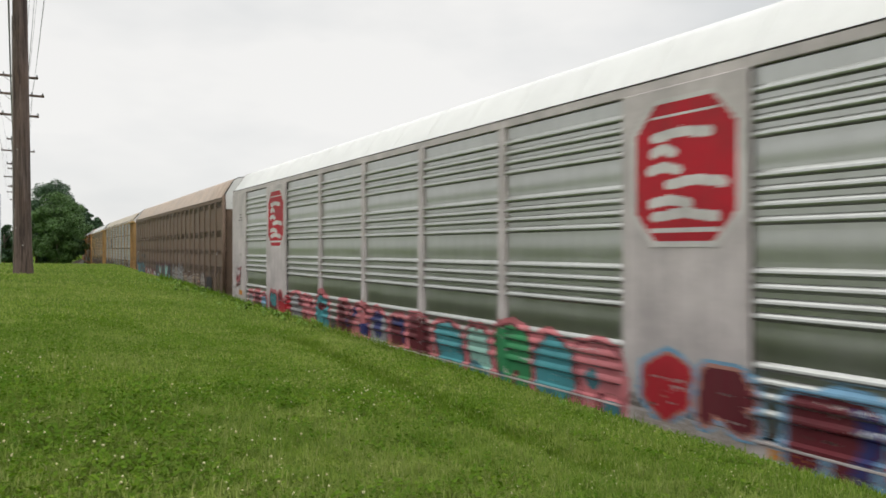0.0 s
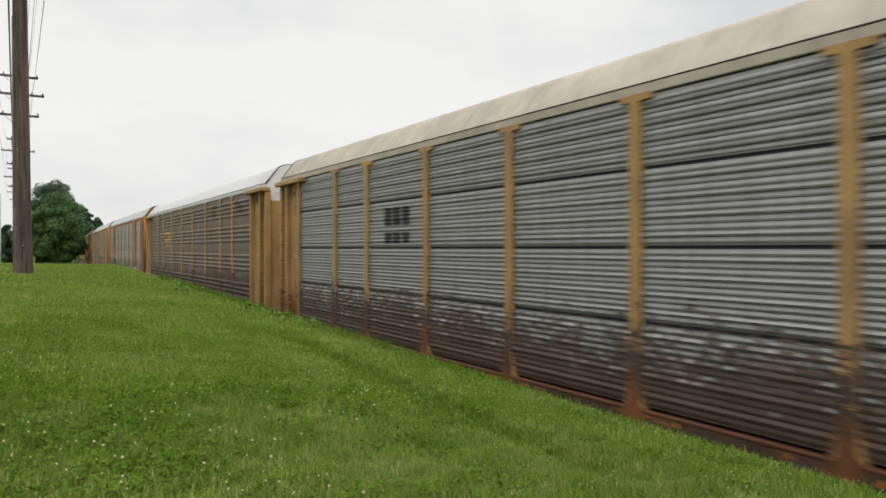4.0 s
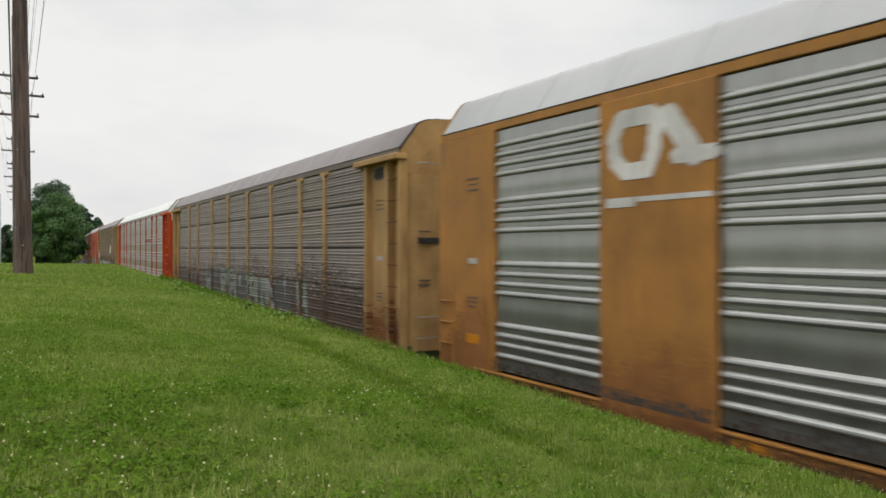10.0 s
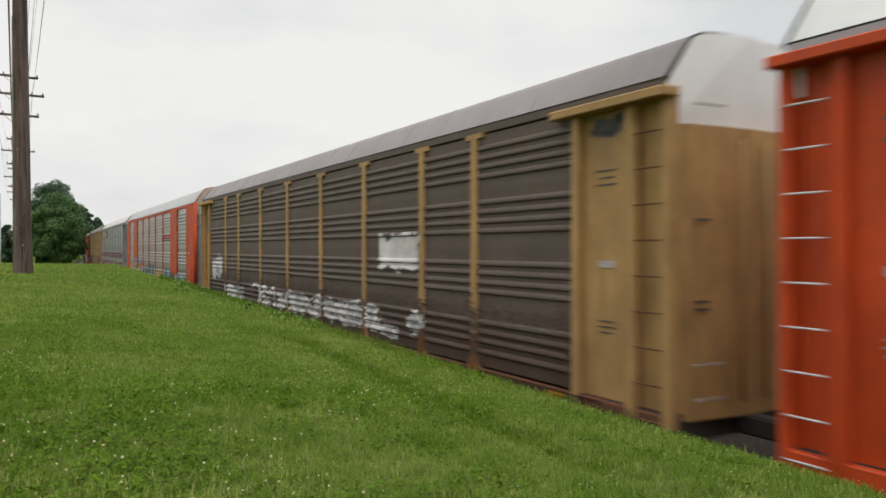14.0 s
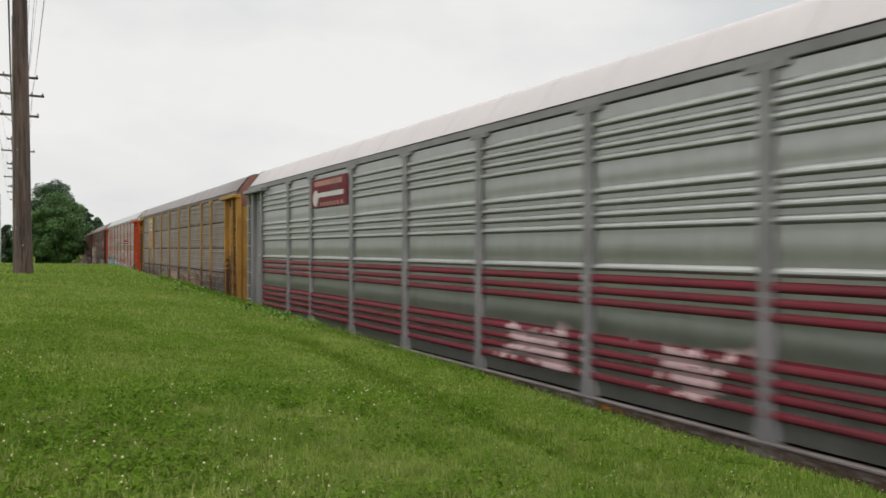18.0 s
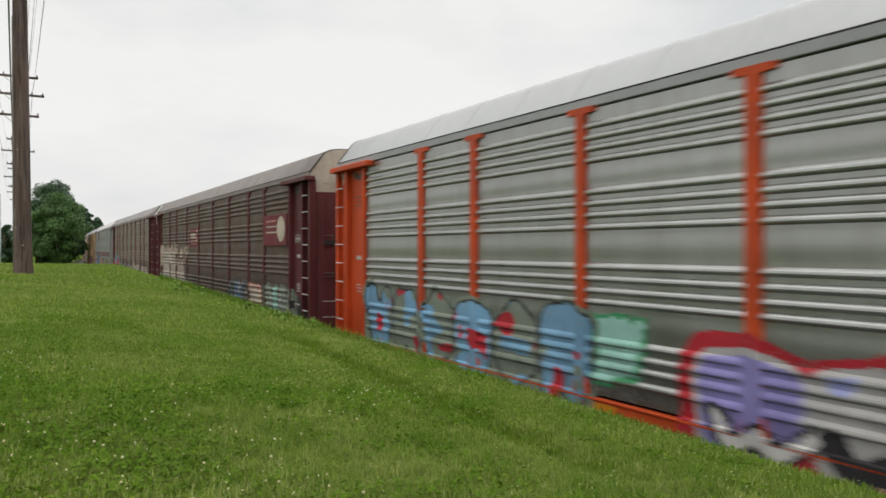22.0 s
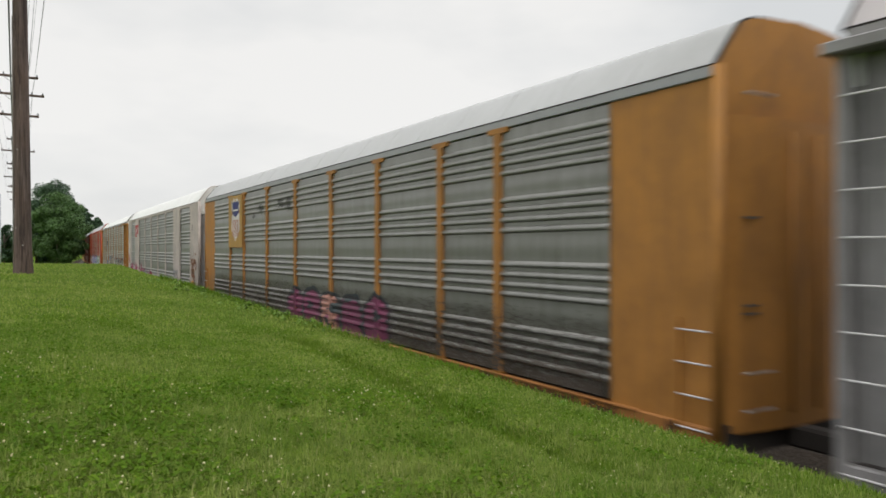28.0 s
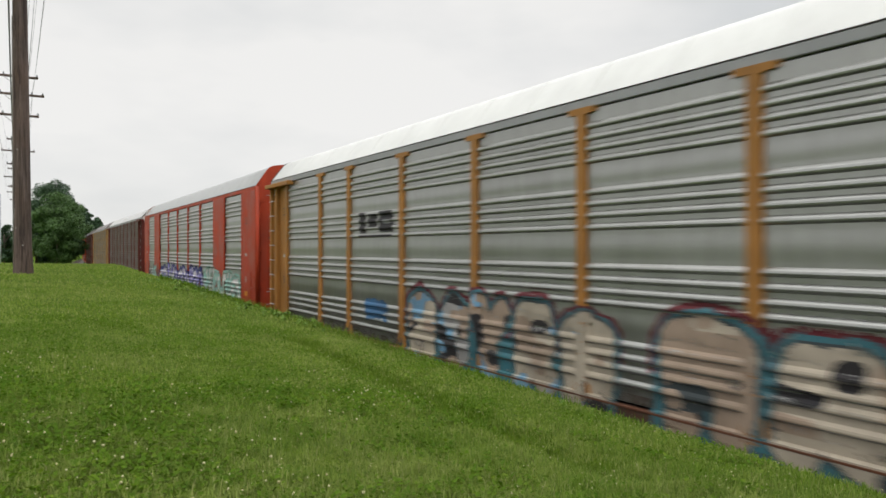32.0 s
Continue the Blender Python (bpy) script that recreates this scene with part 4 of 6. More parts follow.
D(4, 20.9, 22.7, 1.2, 2.0, smear(["white"], 0.5, 2.2, 22), "paint_smear", "pale paint smear")
D(4, 25.3, 26.8, 1.1, 1.5, smear(["white"], 0.5, 2.5, 23), "paint_smear", "pale paint smear")
D(4, 25.4, 26.0, 2.2, 2.42, shapes([("yellow", "rect", (25.4, 26.0, 2.24, 2.40))] + bars_in("black", 25.45, 25.95, 2.28, 2.36, 4)), "notice", "small yellow notice")
D(4, 25.3, 26.5, 3.2, 5.0, shapes([("brown", "rect", (25.4, 25.85, 4.86 - 0.1 * i, 4.88 - 0.1 * i)) for i in range(3)] + [("brown", "rect", (25.5, 26.0, 3.3 + 0.12 * i, 3.32 + 0.12 * i)) for i in range(3)]), "lettering", "small dark lettering bars")
# pale band emblem: a closed loop and a slanting bar
D(5, 4.4, 6.5, 4.0, 5.2, shapes([("white", "line", (0.12, (5.3, 5.0), (4.76, 4.98), (4.62, 4.75), (4.66, 4.45), (4.85, 4.28), (5.25, 4.28), (5.36, 4.5), (5.42, 4.95), (5.3, 5.0))), ("white", "line", (0.15, (5.62, 4.92), (5.82, 4.66), (6.02, 4.40))), ("white", "line", (0.10, (5.75, 4.40), (6.28, 4.40)))]), "emblem", "pale looping band emblem")
D(5, 4.4, 6.4, 3.7, 4.0, shapes([("white", "rect", (4.5, 5.05, 3.80, 3.93)), ("white", "rect", (5.08, 6.3, 3.86, 3.93))]), "lettering", "pale lettering bar")
D(5, 10.2, 18.6, 0.86, 2.5, block(["spike", "tower", "spike", "tower", "curl", "tower"], ["red", "dark_red", "red"], "dark_red", "teal", 31, 0.12, 0.03, 0.10, accents=("rose",), slant=-0.22, sink=0.25))
D(5, 16.4, 20.4, 0.86, 1.75, smear(["green", "dim_teal", "red"], 0.66, 1.8, 32))
for i in (4, 5):
    for a0, a1, top in ((4.64, 6.60, 2.5), (21.20, 23.16, 2.5), (0.1, 1.75, 2.6), (26.0, 27.7, 2.8)):
        D(i, a0, a1, 0.84, top + 0.4, creep("ochre_stain", 270 + int(a0), 0.55, 1.2, 0.22), "rust_stain", "brown staining of the lower panel", shift=0.0, lift=0.001)
        D(i, a0, a1, 0.84, 1.75, creep("rust", 170 + int(a0), 0.20, 1.6, 0.3), "rust_stain", "rust creeping up from the sill", shift=0.0, lift=0.0035)
    D(i, 26.95, 27.72, 0.9, 5.2, creep("rust", 180 + i, 1.0, 1.3), "rust_stain", "rust on the corner of the wagon", shift=0.0, lift=0.009)
for i in (2, 6):
    for a in (0.03, BODY - 1.85):
        D(i, a, a + 1.8, 0.9, 2.8, creep("rust", 190 + i, 0.5, 1.8), "rust_stain", "rust creeping up from the sill", shift=0.0)
for i in (0, 17):
    for a0 in (4.64, 21.20):
        D(i, a0, a0 + 1.96, 0.84, 1.9, creep("dust", 200 + i, 0.2, 2.2), "grime", "dull brown grime", shift=0.0, lift=0.003)
D(5, 20.6, 21.6, 1.3, 1.95, smear(["cream"], 0.5, 4.0, 33, 0.7), "paint_smear", "pale paint smear")
D(6, 7.6, 14.6, 1.10, 2.6, block(["curl", "fork", "loop", "tower", "curl"], ["sage", "soot", "sage"], "black", None, 41, 0.19, 0.035, accents=("soot", "grey"), slant=-0.1))
D(6, 14.4, 21.6, 1.10, 2.5, block(["tower", "loop", "curl", "slab"], ["sage", "sage", "soot"], "black", None, 42, 0.23, 0.035, accents=("soot", "grey"), slant=-0.1, sink=0.4))
D(6, 0.80, 1.35, 3.7, 4.4, shapes([("brown", "rect", (0.84, 1.30, 3.78, 4.32)), ("gold", "rect", (0.89, 1.25, 3.84, 4.26)), ("brown", "rect", (0.97, 1.17, 3.98, 4.08))]), "emblem", "square brown emblem")
D(6, 0.75, 1.4, 1.9, 2.35, smear(["red"], 0.55, 5, 43, 0.7))
D(7, 17.99, 20.85, 3.6, 3.95, shapes([("red", "rect", (18.1, 20.72, 3.75, 3.86)), ("black", "rect", (18.1, 20.72, 3.66, 3.72))] + bars_in("white", 18.3, 20.5, 3.79, 3.83, 9)), "name_board", "red name board with bars", shift=0.28)
D(7, 18.1, 19.1, 1.2, 1.75, smear(["teal", "blue"], 0.5, 4, 44, 0.8))
D(8, 18.2, 20.3, 2.7, 3.6, smear(["white"], 0.80, 2.4, 45, 0.5), "paint_patch", "white paint patch")
D(8, 7.0, 20.5, 1.2, 2.05, smear(["white", "grey"], 0.55, 0.8, 46))
D(8, 1.9, 4.3, 1.9, 3.1, smear(["grey", "white"], 0.5, 1.6, 47), "paint_smear", "pale paint smear")
D(8, 4.2, 7.4, 1.17, 1.9, smear(["grey", "white"], 0.75, 1.2, 48), "paint_smear", "pale paint smear")
D(8, 0.85, 1.5, 3.9, 4.75, smear(["blue"], 0.5, 3, 49))
D(9, 17.99, 20.85, 3.6, 4.15, shapes([("red", "rect", (18.05, 20.6, 3.82, 4.02)), ("black", "rect", (18.05, 20.6, 3.70, 3.76))] + bars_in("rose", 18.3, 20.3, 3.88, 3.97, 9)), "name_board", "red name board with bars", shift=0.28)
D(9, 2.75, 8.95, 1.10, 2.6, block(["H", "O", "R", "K"], ["gold", "gold"], "brown", "lilac", 51, 0.155, 0.075, 0.15, accents=("orange",), low="bone", share=(1.0, 0.88, 1.1, 1.25), slant=-0.05), "graffiti", "gold letters HORK on a blue glow")
D(9, 9.9, 14.2, 0.9, 2.3, block(["tower", "curl", "slab", "loop"], ["dim_teal", "green", "dim_teal"], "slate", None, 52, 0.2, accents=("slate", "teal")))
D(9, 14.1, 18.2, 0.9, 2.1, block(["fork", "slab", "tower", "fork"], ["gold", "yellow", "gold"], "gold", None, 53, 0.16, 0.02, accents=("dim_teal",)))
D(9, 18.2, 19.8, 1.4, 2.1, smear(["teal", "blue"], 0.5, 2.0, 54))
D(9, 20.0, 23.4, 0.78, 2.1, block(["tower", "curl", "tower"], ["soot", "black", "grey"], "grey", "soot", 55, 0.21, 0.03, 0.06, accents=("grey", "black"), sink=0.7))
D(9, 23.6, 25.5, 1.2, 2.0, smear(["mint", "green"], 0.5, 1.5, 56))
D(9, 9.3, 10.4, 0.78, 2.0, smear(["soot", "black"], 0.7, 2.0, 155, 0.5), "grime", "black soot beside the letters", shift=0.1)
# grey wagons with crimson ribs
for i in (10, 15):
    D(i, EDGES[0], EDGES[-1], 1.3, 3.0, stripes_on_ribs([2.82, 2.65, 2.49, 1.94, 1.77, 1.61, 1.42]), "painted_ribs", "crimson painted ribs", 0.12, 0.004, shift=0.0)
    D(i, 6.55, 9.41, 4.2, 5.25, shapes([("crimson", "rect", (6.68, 9.25, 4.36, 5.14)), ("white", "rect", (6.9, 9.0, 4.62, 4.76)), ("rose", "rect", (6.9, 8.9, 4.95, 5.08)), ("white", "round", (7.0, 4.62, 0.2, 0.22))] + bars_in("rose", 7.3, 9.0, 4.40, 4.5, 7)), "emblem", "crimson emblem board", 0.03, 0.072, flat=True, shift=0.12)
    board(CARS[i], 6.80, 9.37, 4.36, 5.14, "crimson", 0.066)
D(10, 15.2, 17.8, 1.3, 2.15, smear(["pale_pink"], 0.66, 2.6, 57, 0.6, 0.22), "paint_smear", "pink paint smear", lift=0.009)
D(10, 18.5, 20.9, 1.3, 2.15, smear(["pale_pink"], 0.66, 2.6, 58, 0.6, 0.22), "paint_smear", "pink paint smear", lift=0.009)
# yellow rusty wagon
D(11, 4.6, 6.6, 3.2, 5.25, shapes([("gold", "rect", (4.62, 6.5, 3.25, 5.22)), ("cream", "shield", (5.56, 4.25, 0.70, 0.82)), ("rose", "rect", (5.0, 6.12, 3.62, 4.38)), ("grey", "rect", (5.0, 6.12, 4.52, 4.92)), ("cream", "rect", (5.0, 6.12, 4.66, 4.74))]), "emblem", "faded shield emblem on yellow plate", lift=0.094, flat=True)
board(CARS[11], 4.72, 6.64, 3.24, 5.23, "yellow", 0.088)
D(11, 8.2, 12.2, 1.2, 2.15, smear(["tan", "sage", "tan"], 0.62, 1.7, 61, 0.4, 0.2))
D(11, 9.2, 12.4, 0.95, 1.5, smear(["slate", "dark_moss"], 0.6, 1.5, 161, 0.5, 0.1), lift=0.009)
D(11, 12.5, 15.1, 1.2, 2.2, smear(["rose", "tan"], 0.72, 1.2, 62, 0.35, 0.25))
D(11, 15.4, 22.5, 1.2, 2.2, smear(["tan", "brown"], 0.7, 1.0, 63, 0.35, 0.25))
for k, a in enumerate((0.0, BODY - 1.9)):
    D(11, a + 0.03, a + 1.87, 0.9, 5.3, creep("deep_rust", 64 + k, 1.2 if k == 0 else 0.6, 1.5, 0.10), "rust_stain", "brown rust over yellow paint", shift=0.0)
    D(11, a + 0.8, a + 1.7, 1.6, 4.6, smear(["deep_rust", "dust"], 0.42, 2.2, 74 + k, 0.6), "rust_stain", "brown rust over yellow paint", shift=0.0, lift=0.010)
D(12, 25.95, 27.5, 1.05, 2.9, smear(["pale_pink"], 0.36, 2.4, 164, 0.6), "paint_smear", "pale scuffed paint", shift=0.0)
# orange wagon with graffiti
D(12, 17.99, 20.85, 3.6, 4.0, shapes([("red", "rect", (18.1, 20.72, 3.80, 3.95)), ("black", "rect", (18.1, 20.72, 3.66, 3.74))] + bars_in("rose", 18.3, 20.5, 3.84, 3.91, 9)), "name_board", "red name board with bars", shift=0.28)
D(12, 1.9, 10.0, 0.92, 2.6, block(["spike", "loop", "curl", "tower", "curl", "tower"], ["sky", "sage", "sage", "sky", "sage"], "black", "sage", 65, 0.26, 0.045, 0.08, accents=("sage", "red", "sky"), sink=0.6, cap=0.22, thin=0.0))
D(12, 9.8, 10.9, 1.3, 2.35, smear(["green", "mint"], 0.75, 1.0, 66))
D(12, 11.0, 17.6, 0.80, 2.45, block(["tower", "tower", "slab", "tower"], ["violet", "dim_white", "violet"], "dim_white", "red", 67, 0.28, 0.09, 0.20, accents=("lilac",), sink=0.66, cap=0.22, thin=0.0))
D(12, 11.4, 17.3, 0.80, 1.45, block(["spike", "spike", "fork", "spike"], ["white", "black", "white"], "black", None, 68, 0.18, 0.07, slant=0.3), lift=0.010)
D(12, 20.8, 22.7, 1.0, 2.1, block(["curl", "loop"], ["grey", "dim_white"], "soot", None, 69, 0.22, 0.03))
D(12, 23.1, 26.4, 0.9, 2.2, block(["slab", "slab", "tower"], ["black", "slate"], "soot", "grey", 70, 0.2, 0.03, 0.06, inner="grey"))
# maroon wagons
D(13, 8.9, 11.7, 3.25, 4.2, shapes([("crimson", "rect", (9.5, 11.9, 3.32, 4.18)), ("bone", "rect", (9.7, 10.9, 3.75, 3.98)), ("bone", "rect", (9.7, 11.5, 3.45, 3.53)), ("bone", "rect", (9.7, 11.5, 3.6, 3.66)), ("bone", "round", (11.3, 3.85, 0.25, 0.28)), ("crimson", "round", (11.3, 3.85, 0.14, 0.16))]), "emblem", "red board with pale wheel emblem")
board(CARS[13], 23.27, 25.77, 3.33, 4.32, "crimson", 0.066)
D(13, 22.5, 25.1, 3.3, 4.4, shapes([("crimson", "rect", (22.55, 24.95, 3.35, 4.30)), ("bone", "round", (24.42, 3.86, 0.40, 0.40)), ("bone", "rect", (22.8, 24.3, 3.92, 3.98)), ("bone", "rect", (22.8, 24.3, 3.74, 3.80)), ("rose", "rect", (22.8, 23.9, 4.1, 4.15))]), "emblem", "red board with pale wheel emblem", lift=0.072, flat=True)
D(13, 1.0, 6.7, 1.10, 3.55, smear(["tan", "dust", "bone"], 1.02, 1.7, 71, 0.30, 0.36))
D(13, 6.5, 8.6, 1.15, 2.75, smear(["tan", "dust", "bone"], 0.95, 1.9, 172, 0.4, 0.40))
D(13, 6.3, 9.9, 2.6, 3.5, smear(["tan", "bone"], 0.56, 2.6, 72, 0.5, 0.26))
D(13, 6.8, 9.9, 1.15, 1.9, smear(["grey", "dust"], 0.72, 1.2, 73, 0.35, 0.34))
D(13, 17.5, 20.4, 1.05, 2.2, block(["curl", "tower", "loop"], ["slate", "blue"], "grey", "slate", 74, 0.24, 0.03, 0.04, accents=("slate", "grey"), sink=0.5, thin=0.16))
D(13, 20.5, 22.4, 1.2, 2.05, smear(["rose", "bone"], 0.75, 1.1, 75))
D(13, 22.4, 25.7, 1.0, 2.2, block(["tower", "slab", "loop", "curl"], ["sage", "mint", "sage"], "soot", "sage", 76, 0.2, 0.03, 0.06, accents=("dim_white",), sink=0.5))
# a patch of black spray paint at the foot of the door
D(13, 25.8, 27.6, 0.95, 2.1, smear(["black"], 0.6, 2.0, 276, 0.6), "grime", "black soot on the door", shift=0.0)
D(14, 0.75, 7.0, 0.80, 2.72, block(["curl", "small_n", "tall", "small_e", "R", "big_d"], ["crimson_paint", "fuchsia", "crimson_paint"], "pink", "teal", 77, 0.12, 0.095, 0.20, accents=("hot_pink", "fuchsia"), sink=0.86, share=(0.9, 0.9, 0.5, 0.9, 1.0, 1.5), cap=0.15, thin=0.02))
D(14, 8.3, 11.8, 0.9, 2.1, block(["curl", "tower", "loop"], ["dim_teal", "blue"], "slate", "dim_teal", 78, 0.22, 0.03, 0.06, accents=("blue",), sink=0.5, thin=0.12))
D(14, 12.0, 16.0, 1.15, 2.1, block(["slab", "tower", "curl", "slab"], ["grey", "dust"], "dust", None, 79, 0.2, 0.03, thin=0.25))
D(14, 15.8, 19.9, 1.15, 2.2, smear(["tan", "dust"], 0.95, 0.9, 80, 0.35, 0.24))
D(14, 20.8, 24.5, 1.15, 2.1, smear(["tan", "dust"], 0.75, 1.1, 81, 0.35, 0.22))
D(14, 7.3, 8.4, 3.5, 4.15, shapes(bars_in("black", 7.4, 8.3, 3.9, 4.1, 3) + bars_in("black", 7.4, 8.3, 3.6, 3.8, 3)), "emblem", "faded dark emblem")
D(15, 2.7, 9.6, 1.25, 2.5, piece(["ring", "hook", "arch", "cup", "hook", "ring"], ["blue", "sky", "blue"], "navy", None, 0.11, 0.04, 0.1, 82), lift=0.010)
D(15, 9.6, 13.4, 1.2, 2.2, smear(["rose", "tan"], 0.55, 1.3, 83), lift=0.010)
D(15, 13.0, 23.2, 0.98, 2.4, block(["fork", "loop", "curl", "spike", "curl", "tower"], ["lime", "sage", "lime"], "soot", "slate", 84, 0.12, 0.05, 0.07, accents=("sage", "rose"), sink=0.25, thin=0.16), lift=0.010)
D(15, 26.02, 26.5, 1.58, 1.88, smear(["rose", "red"], 0.85, 1.4, 185, 0.4), "paint_smear", "red paint on the door", shift=0.0)
D(15, 25.97, 26.75, 1.44, 1.50, smear(["red"], 1.0, 1.0, 186, 0.3), "paint_smear", "red paint on the door", shift=0.0)
D(15, 22.6, 24.4, 1.2, 2.25, piece(["arch", "ring"], ["rose", "sage"], "sage", "slate", 0.12, 0.05, 0.12, 85), lift=0.010)
# shield wagon
D(16, 4.55, 6.55, 3.25, 5.25, shapes([("gold", "rect", (4.55, 6.55, 3.3, 5.24)), ("white", "shield", (5.60, 4.30, 0.62, 0.78)), ("navy", "shield", (5.60, 4.72, 0.54, 0.30))] + bars_in("rose", 5.14, 6.06, 3.70, 4.34, 7, 0.45) +
  [("white", "rect", (5.16, 6.04, 4.34, 4.44)), ("white", "rect", (5.2, 6.0, 4.66, 4.73))]), "emblem", "blue and white shield emblem on ochre", lift=0.094, flat=True)
board(CARS[16], 4.62, 6.62, 3.28, 5.25, "ochre", 0.088)
D(16, 7.0, 9.3, 4.25, 4.85, smear(["soot"], 0.42, 2.4, 86, 0.6), "grime", "dark grime marks")
D(16, 9.5, 12.2, 4.3, 5.0, smear(["soot"], 0.42, 2.0, 87, 0.6), "grime", "dark grime marks")
D(16, 11.1, 18.5, 0.82, 2.3, block(["curl", "tower", "tower", "loop", "curl"], ["plum", "plum", "rose"], "black", "slate", 88, 0.2, 0.06, 0.05, accents=("plum", "slate"), sink=0.35))
# red block emblem: two plain red shapes
D(17, 4.75, 6.6, 3.9, 5.1, shapes([("signal", "rect", (4.85, 5.62, 4.12, 4.95)), ("white", "round", (5.24, 4.54, 0.17, 0.18)), ("signal", "rect", (5.72, 6.45, 4.30, 4.95)), ("white", "round", (6.08, 4.66, 0.13, 0.11))]), "emblem", "red block emblem")
D(17, 1.3, 4.6, 0.80, 2.25, block(["tower", "spike", "tower"], ["fuchsia", "hot_pink", "fuchsia"], "fuchsia", "plum", 89, 0.2, 0.04, 0.05, accents=("pale_pink", "dim_white"), sink=0.6))
D(17, 4.4, 8.2, 0.78, 2.25, block(["spike", "tower", "curl"], ["fuchsia", "pale_pink", "fuchsia"], "fuchsia", "fuchsia", 90, 0.22, 0.05, 0.08, accents=("dim_white",), sink=0.62, slant=-0.15))
D(17, 8.1, 13.0, 0.82, 2.0, block(["tower", "loop", "spike", "curl"], ["fuchsia", "grey", "plum"], "plum", None, 91, 0.2, 0.04, accents=("dust",)))
D(17, 0.3, 1.5, 2.1, 3.0, smear(["rose"], 0.5, 2.0, 92))
D(17, 20.9, 22.8, 1.3, 2.2, smear(["grey"], 0.35, 2.4, 93), "scuff", "dark scuff marks")
D(17, 26.0, 27.72, 0.9, 3.4, smear(["rust", "brown", "grey"], 0.50, 2.4, 192, 0.5, 0.1), "rust_stain", "rust and scuffs on the end panel")
# silver wagon with broad graffiti
D(18, 6.6, 9.1, 3.5, 4.2, shapes([("black", "rect", (7.0, 7.35, 3.6, 4.1)), ("black", "rect", (7.5, 8.0, 3.75, 4.05)), ("black", "rect", (8.1, 8.8, 3.62, 4.1)), ("grey", "rect", (8.3, 8.7, 3.8, 3.9)), ("black", "rect", (7.0, 8.8, 3.52, 3.56))]), "emblem", "dark block emblem")
D(18, 9.4, 15.9, 0.84, 2.65, block(["tower", "curl", "fork", "loop", "tower"], ["bone", "dim_white", "tan", "bone"], "slate", "dim_teal", 94, 0.27, 0.04, 0.06, accents=("sky", "black", "tan"), crown="dark_red", sink=0.45, cap=0.2))
D(18, 16.4, 24.7, 0.80, 2.6, block(["tower", "loop", "curl", "slab", "tower"], ["tan", "bone", "tan"], "slate", "dim_teal", 95, 0.27, 0.04, 0.07, accents=("black", "bone", "slate", "tan"), crown="dark_red", sink=0.5, cap=0.2))
D(18, 7.3, 8.8, 1.5, 2.1, smear(["blue"], 0.6, 2.0, 96))
D(19, 2.0, 5.5, 1.3, 2.4, smear(["mint", "grey"], 0.5, 1.2, 97))
D(19, 5.6, 18.3, 1.2, 2.5, piece(["hook", "arch", "ring", "cup", "hook", "ring", "arch"], ["white", "violet"], "navy", "navy", 0.2, 0.08, 0.16, 98))
D(19, 18.2, 25.0, 1.2, 2.5, piece(["ring", "arch", "cup", "hook"], ["mint", "white"], "sage", "mint", 0.26, 0.08, 0.12, 99))


for i in (2, 3, 6, 8, 11, 13):
    D(i, 2.5, 25.3, 0.80, 1.12, smear(["rust", "orange"], 0.40, 0.9, 260 + i, 0.2, 0.1), "rust_stain", "orange rust along the sill", 0.06, 0.0, shift=0.0)
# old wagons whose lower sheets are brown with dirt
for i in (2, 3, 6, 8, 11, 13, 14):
    D(i, EDGES[0] + 0.05, EDGES[-1] - 0.05, 1.16, 3.1, creep("brown_dirt_shade", 290 + i, 0.80 if i == 6 else 0.50, 0.9), "grime", "brown dirt over the lower sheets", 0.08, 0.0045, shift=0.0)
for i in range(20):
    if TRAIN[i]["style"] == "post" and not TRAIN[i].get("smooth_end") and i not in (7, 18):
        for k, a in enumerate((0.80, BODY - 1.75)):
            D(i, a, a + 0.95, 4.80, 5.19, smear(["soot", "black"], 0.66 if k else 0.5, 2.6, 360 + 2 * i + k, 0.5, 0.1), "grime", "black soot under the hood", shift=0.0)
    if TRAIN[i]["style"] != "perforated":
        # dirt together with painted-in shade, densest at the foot of the sill
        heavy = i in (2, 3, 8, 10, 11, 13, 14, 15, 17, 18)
        D(i, 0.4, BODY - 0.4, 0.77, 1.10, creep("brown_dirt_shade" if heavy else ("deep_rust" if i in (4, 5, 6, 16) else ("dust" if i == 0 else "ember")), 330 + i, 1.15 if heavy else (1.1 if i in (4, 5, 16) else 0.55), 1.1), "grime", "brown dirt over the sill", 0.035, 0.001, shift=0.0)
# rust that has run down the posts of the oldest wagons
for i in (2, 3, 6, 8, 11):
    for k, e in enumerate(EDGES[1:-1]):
        D(i, e - 0.17, e + 0.17, 0.82, 3.3 if i == 11 else 2.5, creep("rust", 400 + 10 * i + k, 0.65 if i == 11 else 0.45, 1.4, 0.3), "rust_stain", "rust on the foot of the post", shift=0.0, lift=0.008)
# road dust, brake dirt and painted-in shade along every near wagon's lower edge
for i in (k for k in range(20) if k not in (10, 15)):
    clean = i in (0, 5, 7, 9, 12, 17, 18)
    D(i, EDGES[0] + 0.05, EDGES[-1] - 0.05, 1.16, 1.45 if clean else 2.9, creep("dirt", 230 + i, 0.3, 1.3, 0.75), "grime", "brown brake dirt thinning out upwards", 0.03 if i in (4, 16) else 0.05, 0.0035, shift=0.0)


